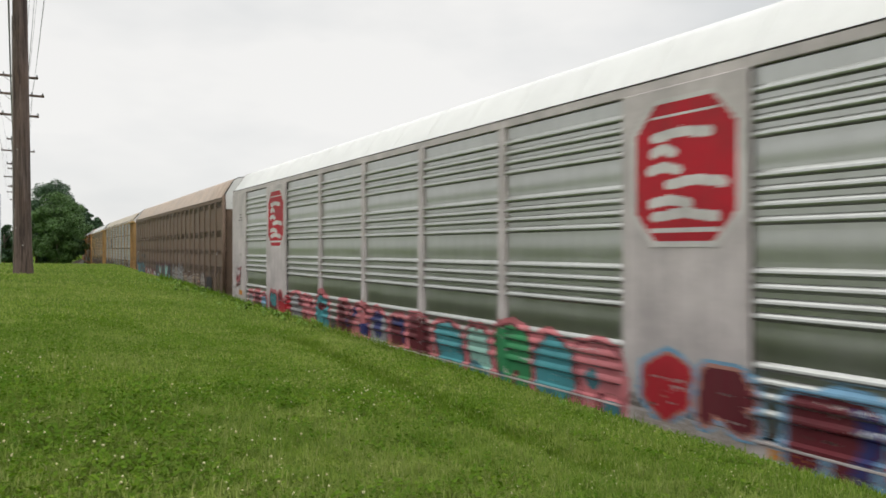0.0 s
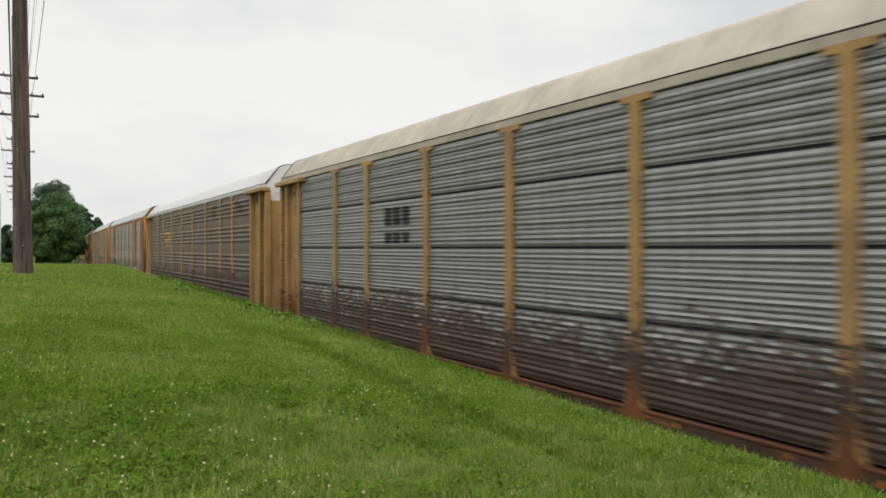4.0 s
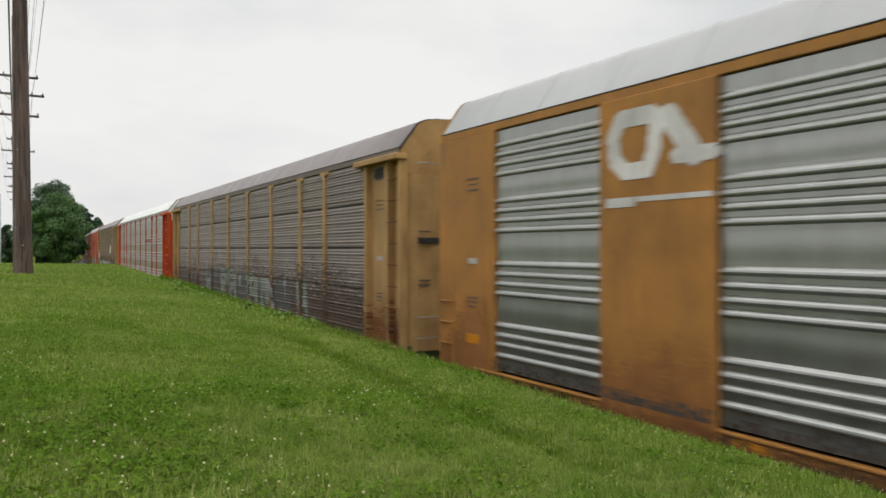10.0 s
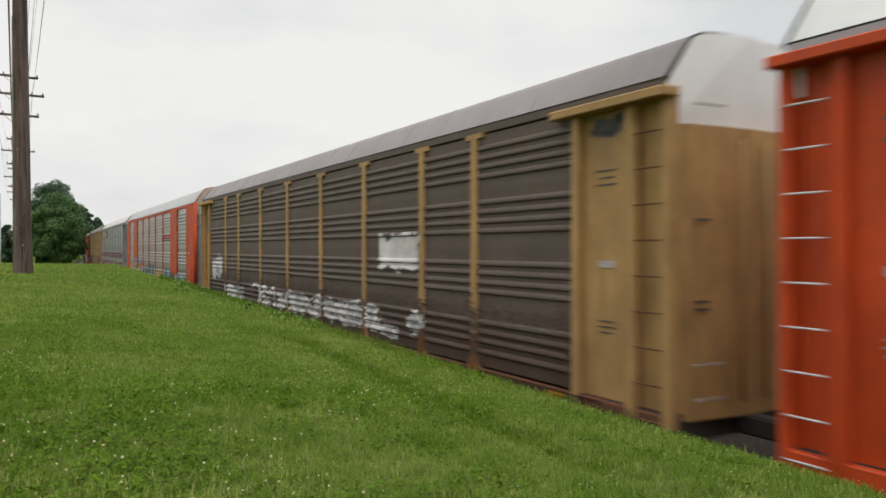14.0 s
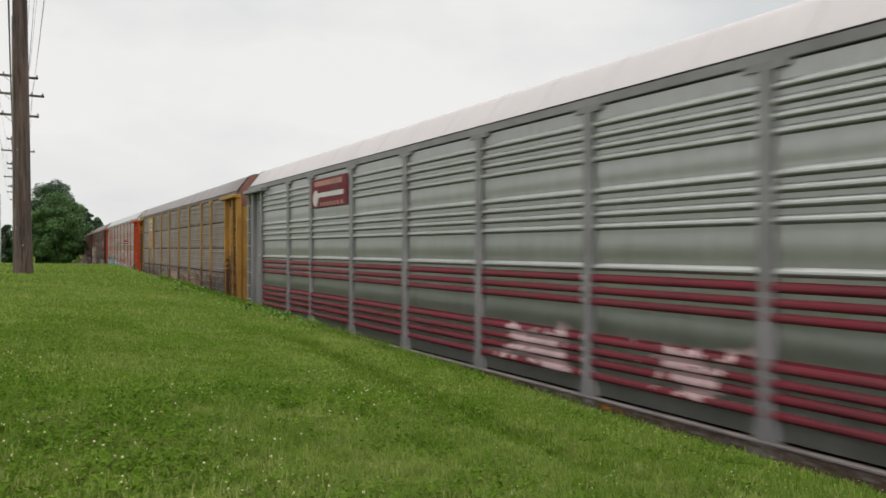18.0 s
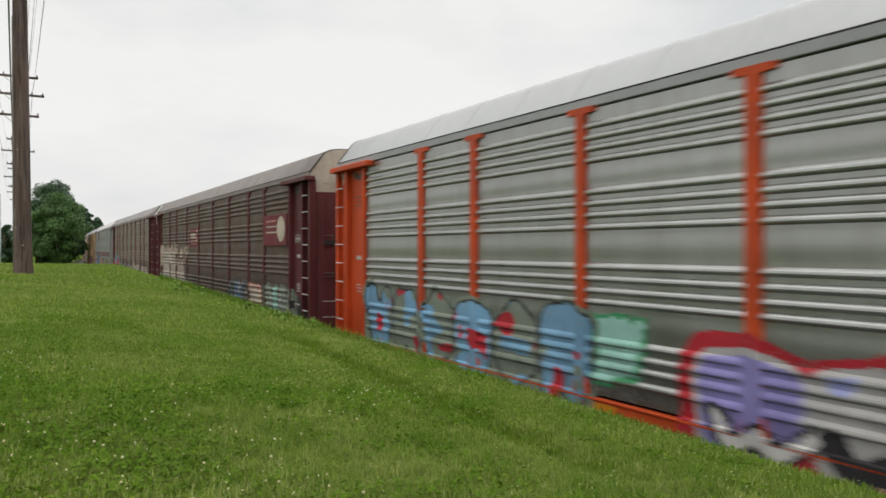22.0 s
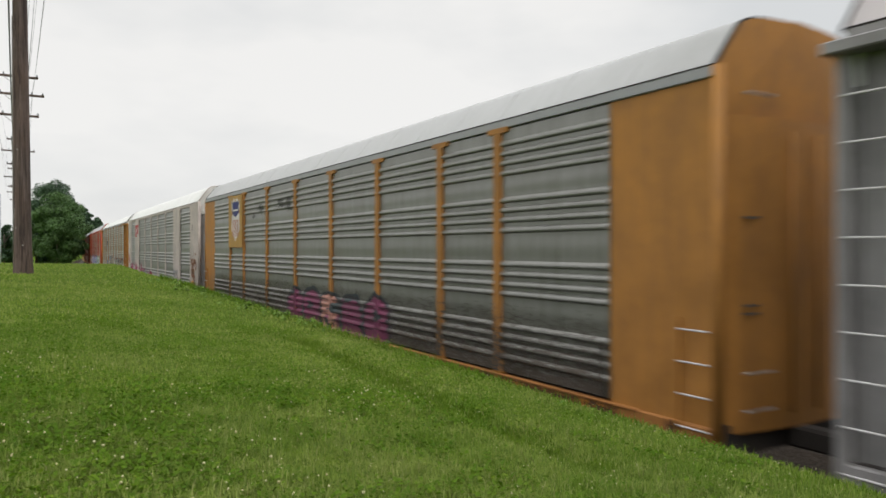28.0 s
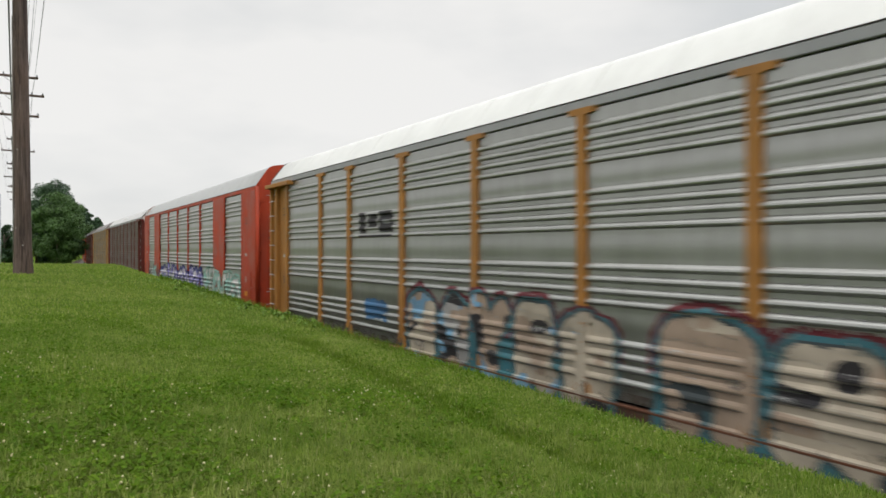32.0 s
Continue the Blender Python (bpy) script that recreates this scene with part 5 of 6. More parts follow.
# ---- ground: a grassy bank above the track ----
def ground_z(x, y):
    """Height of the ground; arrays or numbers."""
    x, y = np.asarray(x, float), np.asarray(y, float)
    d0 = np.interp(y, [-30, 2, 10, 16, 28, 45, 80, 400], [1.0, 0.85, 0.68, 0.565, 0.49, 0.82, 1.7, 3.0])
    m = np.interp(y, [2, 10, 16, 28, 60], [0.093, 0.091, 0.078, 0.02, 0.02])
    z = EYE - d0 - m * np.clip(x, -6, 3.6)
    track = SIDE + HALF + np.where(y > S0, KAPPA * (y - S0) ** 2 / 2, 0)
    # bank down to the ballast; the crest keeps its distance from the curving track
    crest = np.where(y < 30, 3.6, 3.6 + (track - (SIDE + HALF + KAPPA * (30 - S0) ** 2 / 2)))
    toe = track - 2.5
    k = np.clip((x - crest) / np.maximum(toe - crest, 0.1), 0, 1)
    k = k * k * (3 - 2 * k) * 0.45 + k * 0.55
    floor = -0.55
    z = z * (1 - k) + floor * k
    # a shallow wheel furrow in the lawn
    z = z - 0.06 * np.exp(-((x - 2.50 - 0.07 * (y - 3.5)) / 0.13) ** 2) * np.clip((y - 2.2) / 0.8, 0, 1) * np.clip((8.4 - y) / 1.8, 0, 1)
    far = np.clip((y - 60) / 120, 0, 1)
    return z * (1 - far) + floor * far


def grid_mesh(name, xs, ys, zf, mat):
    X, Y = np.meshgrid(xs, ys)
    Z = zf(X, Y)
    nx, ny = len(xs), len(ys)
    co = np.stack([X, Y, Z], -1).reshape(-1, 3)
    i = (np.arange(ny - 1)[:, None] * nx + np.arange(nx - 1)[None, :]).reshape(-1)
    q = np.stack([i, i + 1, i + nx + 1, i + nx], 1)
    me = bpy.data.meshes.new(name)
    me.vertices.add(len(co))
    me.vertices.foreach_set("co", co.reshape(-1))
    me.loops.add(q.size)
    me.loops.foreach_set("vertex_index", q.reshape(-1).astype(np.int32))
    me.polygons.add(len(q))
    me.polygons.foreach_set("loop_start", np.arange(0, q.size, 4, dtype=np.int32))
    me.polygons.foreach_set("use_smooth", np.ones(len(q), dtype=bool))
    me.update(calc_edges=True)
    me.materials.append(mat)
    return me


def grass_ground():
    m, n, l, b = nodes_of("lawn")
    co = coords(n, l, False)
    big = noise_of(n, l, co, 0.35, 4, 0.6)
    fine = noise_of(n, l, co, 14.0, 5, 0.75)
    c = mixed(n, l, big, (0.105, 0.19, 0.010), (0.165, 0.25, 0.016))
    c = mixed(n, l, fine, (0.055, 0.105, 0.008), c)
    b.inputs["Specular IOR Level"].default_value = 0.05
    # dark cinders and soil on the slope down to the track
    xyz = n.new("ShaderNodeSeparateXYZ")
    l.new(co, xyz.inputs[0])
    steps = (("ADD", -S0), ("POWER", 2.0), ("MULTIPLY", -KAPPA / 2))
    v = xyz.outputs["Y"]
    for op, val in steps:
        q = n.new("ShaderNodeMath")
        q.operation = op
        q.inputs[1].default_value = val
        l.new(v, q.inputs[0])
        v = q.outputs[0]
    for other in (xyz.outputs["X"], noise_of(n, l, co, 2.0, 4, 0.7)):
        q = n.new("ShaderNodeMath")
        q.operation = "ADD"
        l.new(v, q.inputs[0])
        l.new(other, q.inputs[1])
        v = q.outputs[0]
    edge = n.new("ShaderNodeMapRange")
    edge.inputs["From Min"].default_value, edge.inputs["From Max"].default_value = 4.35, 4.9
    l.new(v, edge.inputs["Value"])
    c = mixed(n, l, edge.outputs[0], c, mixed(n, l, fine, (0.018, 0.014, 0.011), (0.065, 0.05, 0.038)))
    l.new(c, b.inputs["Base Color"])
    b.inputs["Roughness"].default_value = 0.9
    bump_of(n, l, b, fine, 0.9, 0.05)
    return m


M_LAWN = grass_ground()
gx = np.concatenate([np.linspace(-1500, -60, 10), np.linspace(-50, -10, 12), np.linspace(-8, 8, 90), np.linspace(9, 60, 40), np.linspace(80, 1500, 10)])
gy = np.concatenate([np.linspace(-1500, -40, 10), np.linspace(-30, -2, 15), np.linspace(-1, 40, 165), np.linspace(42, 260, 80), np.linspace(300, 3000, 12)])
tagged(new("ground", grid_mesh("ground", gx, gy, ground_z, M_LAWN)), "grassy bank and verge beside the railway", "ground", kind="structure")


# ---- vents and seams of the perforated wagon ----
def perforated_sides(car):
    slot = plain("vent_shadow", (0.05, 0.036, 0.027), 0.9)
    brown = col("dark_brown")
    def vent_of(slots):
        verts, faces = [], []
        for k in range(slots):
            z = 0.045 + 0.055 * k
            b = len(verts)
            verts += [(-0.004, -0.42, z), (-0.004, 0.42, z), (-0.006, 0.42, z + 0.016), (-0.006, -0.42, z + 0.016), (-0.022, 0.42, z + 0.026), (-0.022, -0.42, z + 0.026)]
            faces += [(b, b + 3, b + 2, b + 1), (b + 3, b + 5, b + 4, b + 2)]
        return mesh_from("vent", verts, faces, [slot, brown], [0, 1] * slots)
    vents = {n: vent_of(n) for n in (4, 5, 10)}
    rib = box_mesh("upright", 0.05, 0.29, 5.16 - Z_PANEL0, brown, 0.012)
    for k in range(1, 24):
        a = 0.42 + 1.155 * k
        for near in (True, False):
            out = -1 if near else 1
            if k > 0:
                part("upright", rib, car, pose(out * (HALF + 0.012), BODY / 2 - a + 0.578, (Z_PANEL0 + 5.16) / 2))
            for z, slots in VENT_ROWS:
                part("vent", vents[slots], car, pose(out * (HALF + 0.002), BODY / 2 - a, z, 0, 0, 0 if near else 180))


perforated_sides(CARS[1])


# ---- ballast, sleepers and rails ----
def along(profile, s_values, mat, name):
    """An outline (offset, z) drawn along the track."""
    verts, faces, n = [], [], len(profile)
    for s in s_values:
        for off, z in profile:
            x, y, _ = on_track(s, off)
            verts.append((x, y, z))
    for i in range(len(s_values) - 1):
        for j in range(n - 1):
            a = i * n + j
            faces.append((a, a + 1, a + n + 1, a + n))
    return mesh_from(name, verts, faces, [mat])


def ballast_mat():
    m, n, l, b = nodes_of("ballast_stone")
    co = coords(n, l, False)
    v = n.new("ShaderNodeTexVoronoi")
    v.inputs["Scale"].default_value = 18.0
    l.new(co, v.inputs["Vector"])
    big = noise_of(n, l, co, 0.8, 4)
    c = mixed(n, l, v.outputs["Color"], (0.025, 0.022, 0.02), (0.085, 0.076, 0.068))
    l.new(mixed(n, l, big, c, (0.04, 0.03, 0.024)), b.inputs["Base Color"])
    b.inputs["Roughness"].default_value = 0.95
    bump_of(n, l, b, v.outputs["Distance"], 1.0, 0.04)
    return m


S_LINE = [-60 + 4 * i for i in range(150)]
ballast = tagged(new("ballast", along([(-2.6, -0.60), (-1.75, -0.20), (1.75, -0.20), (2.6, -0.60)], S_LINE, ballast_mat(), "ballast")), "grey stone ballast bed of the railway", "ballast", kind="structure")
rail_prof = [(-0.07, -0.17), (-0.07, -0.155), (-0.012, -0.13), (-0.012, -0.045), (-0.036, -0.03), (-0.036, 0.0), (0.036, 0.0), (0.036, -0.03), (0.012, -0.045), (0.012, -0.13), (0.07, -0.155), (0.07, -0.17)]
for off in (-0.7535, 0.7535):
    tagged(new("rail", along([(off + x, z) for x, z in rail_prof], S_LINE, M_STEEL, "rail")), "worn steel rail on timber sleepers", "rail", "rails", "structure")
tie_v, tie_f = [], []
for k in range(780):
    s = -58 + 0.54 * k
    c = []
    for z in (-0.32, -0.165):
        for off, ds in ((-1.3, -0.11), (1.3, -0.11), (1.3, 0.11), (-1.3, 0.11)):
            x, y, _ = on_track(s + ds, off)
            c.append((x, y, z))
    b = len(tie_v)
    tie_v += c
    tie_f += [(b + 4, b + 5, b + 6, b + 7), (b, b + 1, b + 5, b + 4), (b + 1, b + 2, b + 6, b + 5), (b + 2, b + 3, b + 7, b + 6), (b + 3, b, b + 4, b + 7)]
tagged(new("sleepers", mesh_from("sleepers", tie_v, tie_f, [plain("creosoted_wood", (0.06, 0.045, 0.035), 0.9)])), "dark timber sleepers under the rails", "sleepers", kind="stuff")


# ---- lawn: blades, clover, weeds ----
def blade_mat(name, dark, light, straw):
    m = bpy.data.materials.new(name)
    m.use_nodes = True
    n, l = m.node_tree.nodes, m.node_tree.links
    n.clear()
    out = n.new("ShaderNodeOutputMaterial")
    geo = n.new("ShaderNodeNewGeometry")
    ramp = n.new("ShaderNodeValToRGB")
    e = ramp.color_ramp.elements
    e[0].position, e[0].color = 0.0, (*dark, 1)
    e[1].position, e[1].color = 0.82, (*light, 1)
    last = e.new(0.96)
    last.color = (*straw, 1)
    l.new(geo.outputs["Random Per Island"], ramp.inputs[0])
    tc = n.new("ShaderNodeTexCoord")
    patch = noise_of(n, l, tc.outputs["Object"], 0.55, 4, 0.62, (1, 1, 0.2))
    small = noise_of(n, l, tc.outputs["Object"], 3.1, 3, 0.6, (1, 1, 0.2))
    c = mixed(n, l, patch, mixed(n, l, 0.5, ramp.outputs[0], dark), ramp.outputs[0])
    tuft = noise_of(n, l, tc.outputs["Object"], 11.0, 3, 0.7, (1, 1, 0.3), 0.36, 0.62)
    c = mixed(n, l, small, mixed(n, l, 0.30, c, dark), mixed(n, l, 0.20, c, straw))
    wide = noise_of(n, l, tc.outputs["Object"], 0.42, 3, 0.6, (1, 1, 0.2), 0.42, 0.62)
    c = mixed(n, l, wide, c, mixed(n, l, 0.16, c, straw))
    c = mixed(n, l, tuft, mixed(n, l, 0.34, c, tuple(v * 0.6 for v in dark)), c)
    dif, tra, gl, mix, mix2 = (n.new("ShaderNodeBsdfDiffuse"), n.new("ShaderNodeBsdfTranslucent"), n.new("ShaderNodeBsdfGlossy"), n.new("ShaderNodeMixShader"), n.new("ShaderNodeMixShader"))
    for s in (dif, tra):
        l.new(c, s.inputs["Color"])
    gl.inputs["Roughness"].default_value = 0.45
    mix.inputs[0].default_value, mix2.inputs[0].default_value = 0.40, 0.006
    l.new(dif.outputs[0], mix.inputs[1])
    l.new(tra.outputs[0], mix.inputs[2])
    l.new(mix.outputs[0], mix2.inputs[1])
    l.new(gl.outputs[0], mix2.inputs[2])
    l.new(mix2.outputs[0], out.inputs[0])
    return m


M_BLADE = blade_mat("grass_blades", (0.098, 0.190, 0.019), (0.268, 0.390, 0.040), (0.47, 0.45, 0.19))
M_TALL = blade_mat("coarse_grass", (0.055, 0.135, 0.006), (0.14, 0.25, 0.014), (0.28, 0.31, 0.07))

M_CLOVER = blade_mat("clover_leaf", (0.05, 0.125, 0.006), (0.13, 0.24, 0.015), (0.20, 0.28, 0.03))


def fast_mesh(name, co, faces, sizes, mat):
    """A mesh from arrays: points, flat corner list, corners per face."""
    me = bpy.data.meshes.new(name)
    me.vertices.add(len(co))
    me.vertices.foreach_set("co", np.ascontiguousarray(co, dtype=np.float32).reshape(-1))
    me.loops.add(len(faces))
    me.loops.foreach_set("vertex_index", np.ascontiguousarray(faces, dtype=np.int32))
    me.polygons.add(len(sizes))
    me.polygons.foreach_set("loop_start", np.concatenate([[0], np.cumsum(sizes)[:-1]]).astype(np.int32))
    me.update(calc_edges=True)
    me.materials.append(mat)
    return me


def blades(name, x, y, length, width, lean, mat, rs, lift=0.0):
    """Bent grass blades of three points' height each, standing at x, y."""
    n = len(x)
    z = ground_z(x, y) - 0.006 + lift
    yaw, tilt = rs.uniform(0, 2 * np.pi, n), np.abs(rs.normal(0, lean, n)) + 0.1
    dirx, diry = np.cos(yaw), np.sin(yaw)
    sx, sy = -diry * width / 2, dirx * width / 2
    mid = length * 0.55
    mx, my, mz = x + dirx * mid * np.sin(tilt * 0.5), y + diry * mid * np.sin(tilt * 0.5), z + mid * np.cos(tilt * 0.5)
    tip = length * 0.5
    tx, ty, tz = mx + dirx * tip * np.sin(tilt * 1.5), my + diry * tip * np.sin(tilt * 1.5), mz + tip * np.cos(np.minimum(tilt * 1.5, 1.9))
    co = np.stack([np.stack([x - sx, y - sy, z], 1), np.stack([x + sx, y + sy, z], 1), np.stack([mx + sx * 0.8, my + sy * 0.8, mz], 1), np.stack([mx - sx * 0.8, my - sy * 0.8, mz], 1), np.stack([tx, ty, tz], 1)], 1).reshape(-1, 3)
    b = np.arange(n)[:, None] * 5
    faces = np.concatenate([b, b + 1, b + 2, b + 3, b + 3, b + 2, b + 4], 1).reshape(-1)
    sizes = np.tile([4, 3], n)
    return new(name, fast_mesh(name, co, faces, sizes, mat))


def scatter(rs, n, r0, r1, x_most=4.5):
    """Random places on the bank between two distances of the lawn's near corner."""
    r = np.sqrt(rs.uniform(r0 * r0, r1 * r1, int(n)))
    th = rs.uniform(-0.03, 1.16, int(n))
    x, y = r * np.sin(th), r * np.cos(th)
    k = x < x_most
    return x[k], y[k]


rs = np.random.RandomState(7)
for count, r0, r1, w, h0, h1, lean in ((150000, 1.9, 4.6, 0.0043, 0.016, 0.062, 1.35), (150000, 4.6, 8.5, 0.0066, 0.018, 0.048, 1.4), (120000, 8.5, 15, 0.011, 0.024, 0.055, 1.5), (125000, 15, 32, 0.020, 0.03, 0.06, 1.5)):
    x, y = scatter(rs, count, r0, r1)
    clump = value_noise(x * 2.3 + 40, y * 2.3 + 40, 17) * 0.45 + value_noise(x * 9 + 9, y * 9 + 9, 19) * 0.55
    length = (h0 + (h1 - h0) * rs.rand(len(x))) * (0.35 + 1.3 * clump)
    tagged(blades("lawn_grass", x, y, length, w, lean, M_BLADE, rs), "mown green lawn grass on the bank", "grass", kind="stuff")
r, th = np.sqrt(rs.uniform(0.09, 100.0, 50000)), rs.uniform(0, 2 * np.pi, 50000)
k = ((th > 1.15) | (r < 1.95)) & (r * np.sin(th) < 4.5)
x, y = (r * np.sin(th))[k], (r * np.cos(th))[k]
tagged(blades("lawn_grass", x, y, 0.02 + 0.035 * rs.rand(len(x)), 0.012, 1.15, M_BLADE, rs), "mown green lawn grass on the bank", "grass", kind="stuff")
# taller tufts that the mower left, bent over one another
tx, ty = scatter(rs, 420, 1.95, 4.6, 3.6)
x, y = (np.repeat(c, 26) + rs.normal(0, 0.028, 26 * len(tx)) for c in (tx, ty))
tagged(blades("tuft_grass", x, y, 0.035 + 0.065 * rs.rand(len(x)), 0.0045, 0.85, M_BLADE, rs), "longer bent tufts in the mown lawn", "grass", kind="stuff")
# the unmown furrow and the coarse fringe along the crest
y = rs.uniform(2.6, 7.8, 9000)
x = 2.50 + 0.07 * (y - 3.5) + rs.normal(0, 0.085, 9000)
tagged(blades("furrow_grass", x, y, 0.025 + 0.045 * rs.rand(9000), 0.007, 0.9, M_TALL, rs), "longer dark grass in a shallow furrow", "grass", kind="stuff")
y = rs.uniform(0.8, 20.0, 15000)
x = 3.62 + np.abs(rs.normal(0, 0.28, 15000)) - 0.12 + 0.12 * (value_noise(y * 1.3, y * 0 + 3, 23) - 0.5)
tagged(blades("crest_grass", x, y, (0.025 + 0.07 * rs.rand(15000) ** 2) * np.interp(y, [3, 5, 7, 20], [0.8, 1.0, 1.5, 1.8]), 0.007, 0.8, M_TALL, rs), "coarse grass along the edge of the bank", "grass", kind="stuff")


def clover():
    """White clover: leaves lying in patches, and the flower heads."""
    x, y = scatter(rs, 60000, 1.9, 9.0, 4.2)
    k = value_noise(x * 1.1 + 5, y * 1.1 + 5, 31) + 0.5 * value_noise(x * 5 + 5, y * 5 + 5, 33) + 0.5 * rs.rand(len(x)) > 1.12
    x, y = x[k][:14000], y[k][:14000]
    # denser, broader leaves in low clumps where the lawn is weedy
    cx, cy = scatter(rs, 60000, 1.9, 5.2, 3.0)
    k = value_noise(cx * 1.7 + 2, cy * 1.7 + 2, 43) * 0.6 + value_noise(cx * 6 + 2, cy * 6 + 2, 44) * 0.6 - 0.35 * np.clip(cx / cy - 0.25, 0, 2) - 0.09 * np.clip(np.hypot(cx, cy) - 3.0, 0, 3) + 0.6 * rs.rand(len(cx)) > 0.98
    cx, cy = cx[k][:9000], cy[k][:9000]
    broad = np.concatenate([np.zeros(len(x)), np.ones(len(cx))])
    x, y = np.concatenate([x, cx]), np.concatenate([y, cy])
    n = len(x)
    z = ground_z(x, y) + 0.02 + (0.022 + 0.006 * broad) * rs.rand(n)
    r = (0.0055 + 0.0055 * rs.rand(n)) * (1 + 0.05 * broad)
    ang = rs.uniform(0, 6.28, n)
    tx, ty = rs.normal(0, 0.35, n), rs.normal(0, 0.35, n)
    pts = []
    for i in range(6):
        a = ang + i * math.pi / 3
        dx, dy = np.cos(a) * r, np.sin(a) * r
        pts.append(np.stack([x + dx, y + dy, z + dx * tx + dy * ty], 1))
    co = np.stack(pts, 1).reshape(-1, 3)
    faces = np.arange(n * 6)
    tagged(new("clover_leaves", fast_mesh("clover_leaves", co, faces, np.full(n, 6), M_CLOVER)), "small green clover leaves in the lawn", "clover", kind="stuff")
    m, nn, l, b = nodes_of("clover_white")
    geo = nn.new("ShaderNodeNewGeometry")
    l.new(mixed(nn, l, geo.outputs["Random Per Island"], (0.60, 0.57, 0.35), (0.45, 0.40, 0.20)), b.inputs["Base Color"])
    b.inputs["Roughness"].default_value = 0.8
    fx, fy = scatter(rs, 6500, 2.0, 13.0, 4.4)
    patch = value_noise(fx * 0.9 + 3, fy * 0.9 + 3, 37) - 1.6 * np.clip(fx / fy - 0.2, 0, 3) - 0.22 * np.clip(fy - 4.2, 0, 9)
    k = patch + 0.35 * rs.rand(len(fx)) > 0.47
    fx, fy = fx[k], fy[k]
    heads = len(fx)
    sx, sy = scatter(rs, 2600, 2.4, 9.0, 4.2)
    k = rs.rand(len(sx)) < np.clip(0.15 + 0.9 * (sx / sy - 0.3), 0.1, 1.0)
    fx, fy = np.concatenate([fx, sx[k]]), np.concatenate([fy, sy[k]])
    n = len(fx)
    fz = ground_z(fx, fy) + 0.035 + 0.025 * rs.rand(n)
    rr = (0.0030 + 0.0038 * rs.rand(n) ** 2) * (0.95 + 0.025 * np.hypot(fx, fy))
    rr[heads:] *= 0.58
    bm = bmesh.new()
    bmesh.ops.create_icosphere(bm, subdivisions=1, radius=1.0)
    bv = np.array([v.co[:] for v in bm.verts])
    bf = np.array([[v.index for v in f.verts] for f in bm.faces])
    bm.free()
    co = (bv[None] * rr[:, None, None] + np.stack([fx, fy, fz], 1)[:, None]).reshape(-1, 3)
    faces = (bf[None] + (np.arange(n) * len(bv))[:, None, None]).reshape(-1)
    tagged(new("clover_flowers", fast_mesh("clover_flowers", co, faces, np.full(n * len(bf), 3), m)), "scattered white clover flower heads in the lawn", "flowers", kind="stuff")


clover()


def leaf_mat(name, a, b2):
    m, n, l, b = nodes_of(name)
    geo = n.new("ShaderNodeNewGeometry")
    tc = n.new("ShaderNodeTexCoord")
    big = noise_of(n, l, tc.outputs["Object"], 0.5, 3)
    c = mixed(n, l, geo.outputs["Random Per Island"], a, b2)
    l.new(mixed(n, l, big, mixed(n, l, 0.4, c, tuple(v * 0.5 for v in a)), c), b.inputs["Base Color"])
    b.inputs["Roughness"].default_value = 0.6
    return m


M_WEED = leaf_mat("weed_leaf", (0.10, 0.215, 0.010), (0.23, 0.37, 0.026))


def weed(x, y, size, seed, label):
    """A broad-leaved weed: one stem and its leaves."""
    q = np.random.RandomState(seed)
    thing = tagged(new("weed"), label, "weed", "weeds on the bank")
    z = float(ground_z(x, y))
    thing.location = (x, y, z - 0.02)
    part("stem", cyl_mesh(("stem", round(size, 2)), "stem", 0.006, 0.003, size, M_WEED, 6), thing)
    verts, faces = [], []
    for k in range(26):
        h = size * q.uniform(0.1, 1.0)
        a, ln, w, drop = q.uniform(0, 6.28), size * q.uniform(0.35, 0.75), size * q.uniform(0.10, 0.2), q.uniform(-0.4, 0.5)
        d, p = np.array([math.cos(a), math.sin(a), drop]), np.array([-math.sin(a), math.cos(a), 0])
        base = np.array([0, 0, h])
        pts = [base, base + d * ln * 0.4 + p * w, base + d * ln - np.array([0, 0, ln * 0.25]), base + d * ln * 0.4 - p * w]
        b = len(verts)
        verts += [tuple(v) for v in pts]
        faces.append((b, b + 1, b + 2, b + 3))
    part("leaves", mesh_from("leaves", verts, faces, [M_WEED]), thing)


q = np.random.RandomState(3)
for k in range(70):
    yy = q.uniform(8.5, 18.0)
    weed(3.42 + q.normal(0, 0.24), yy, q.uniform(0.06, 0.14), 100 + k, "leafy green weed on the edge of the bank")
for k in range(8):
    yy = q.uniform(2.0, 9.0)
    weed(3.62 + q.normal(0, 0.15), yy, q.uniform(0.035, 0.06), 140 + k, "small leafy weed on the edge of the bank")


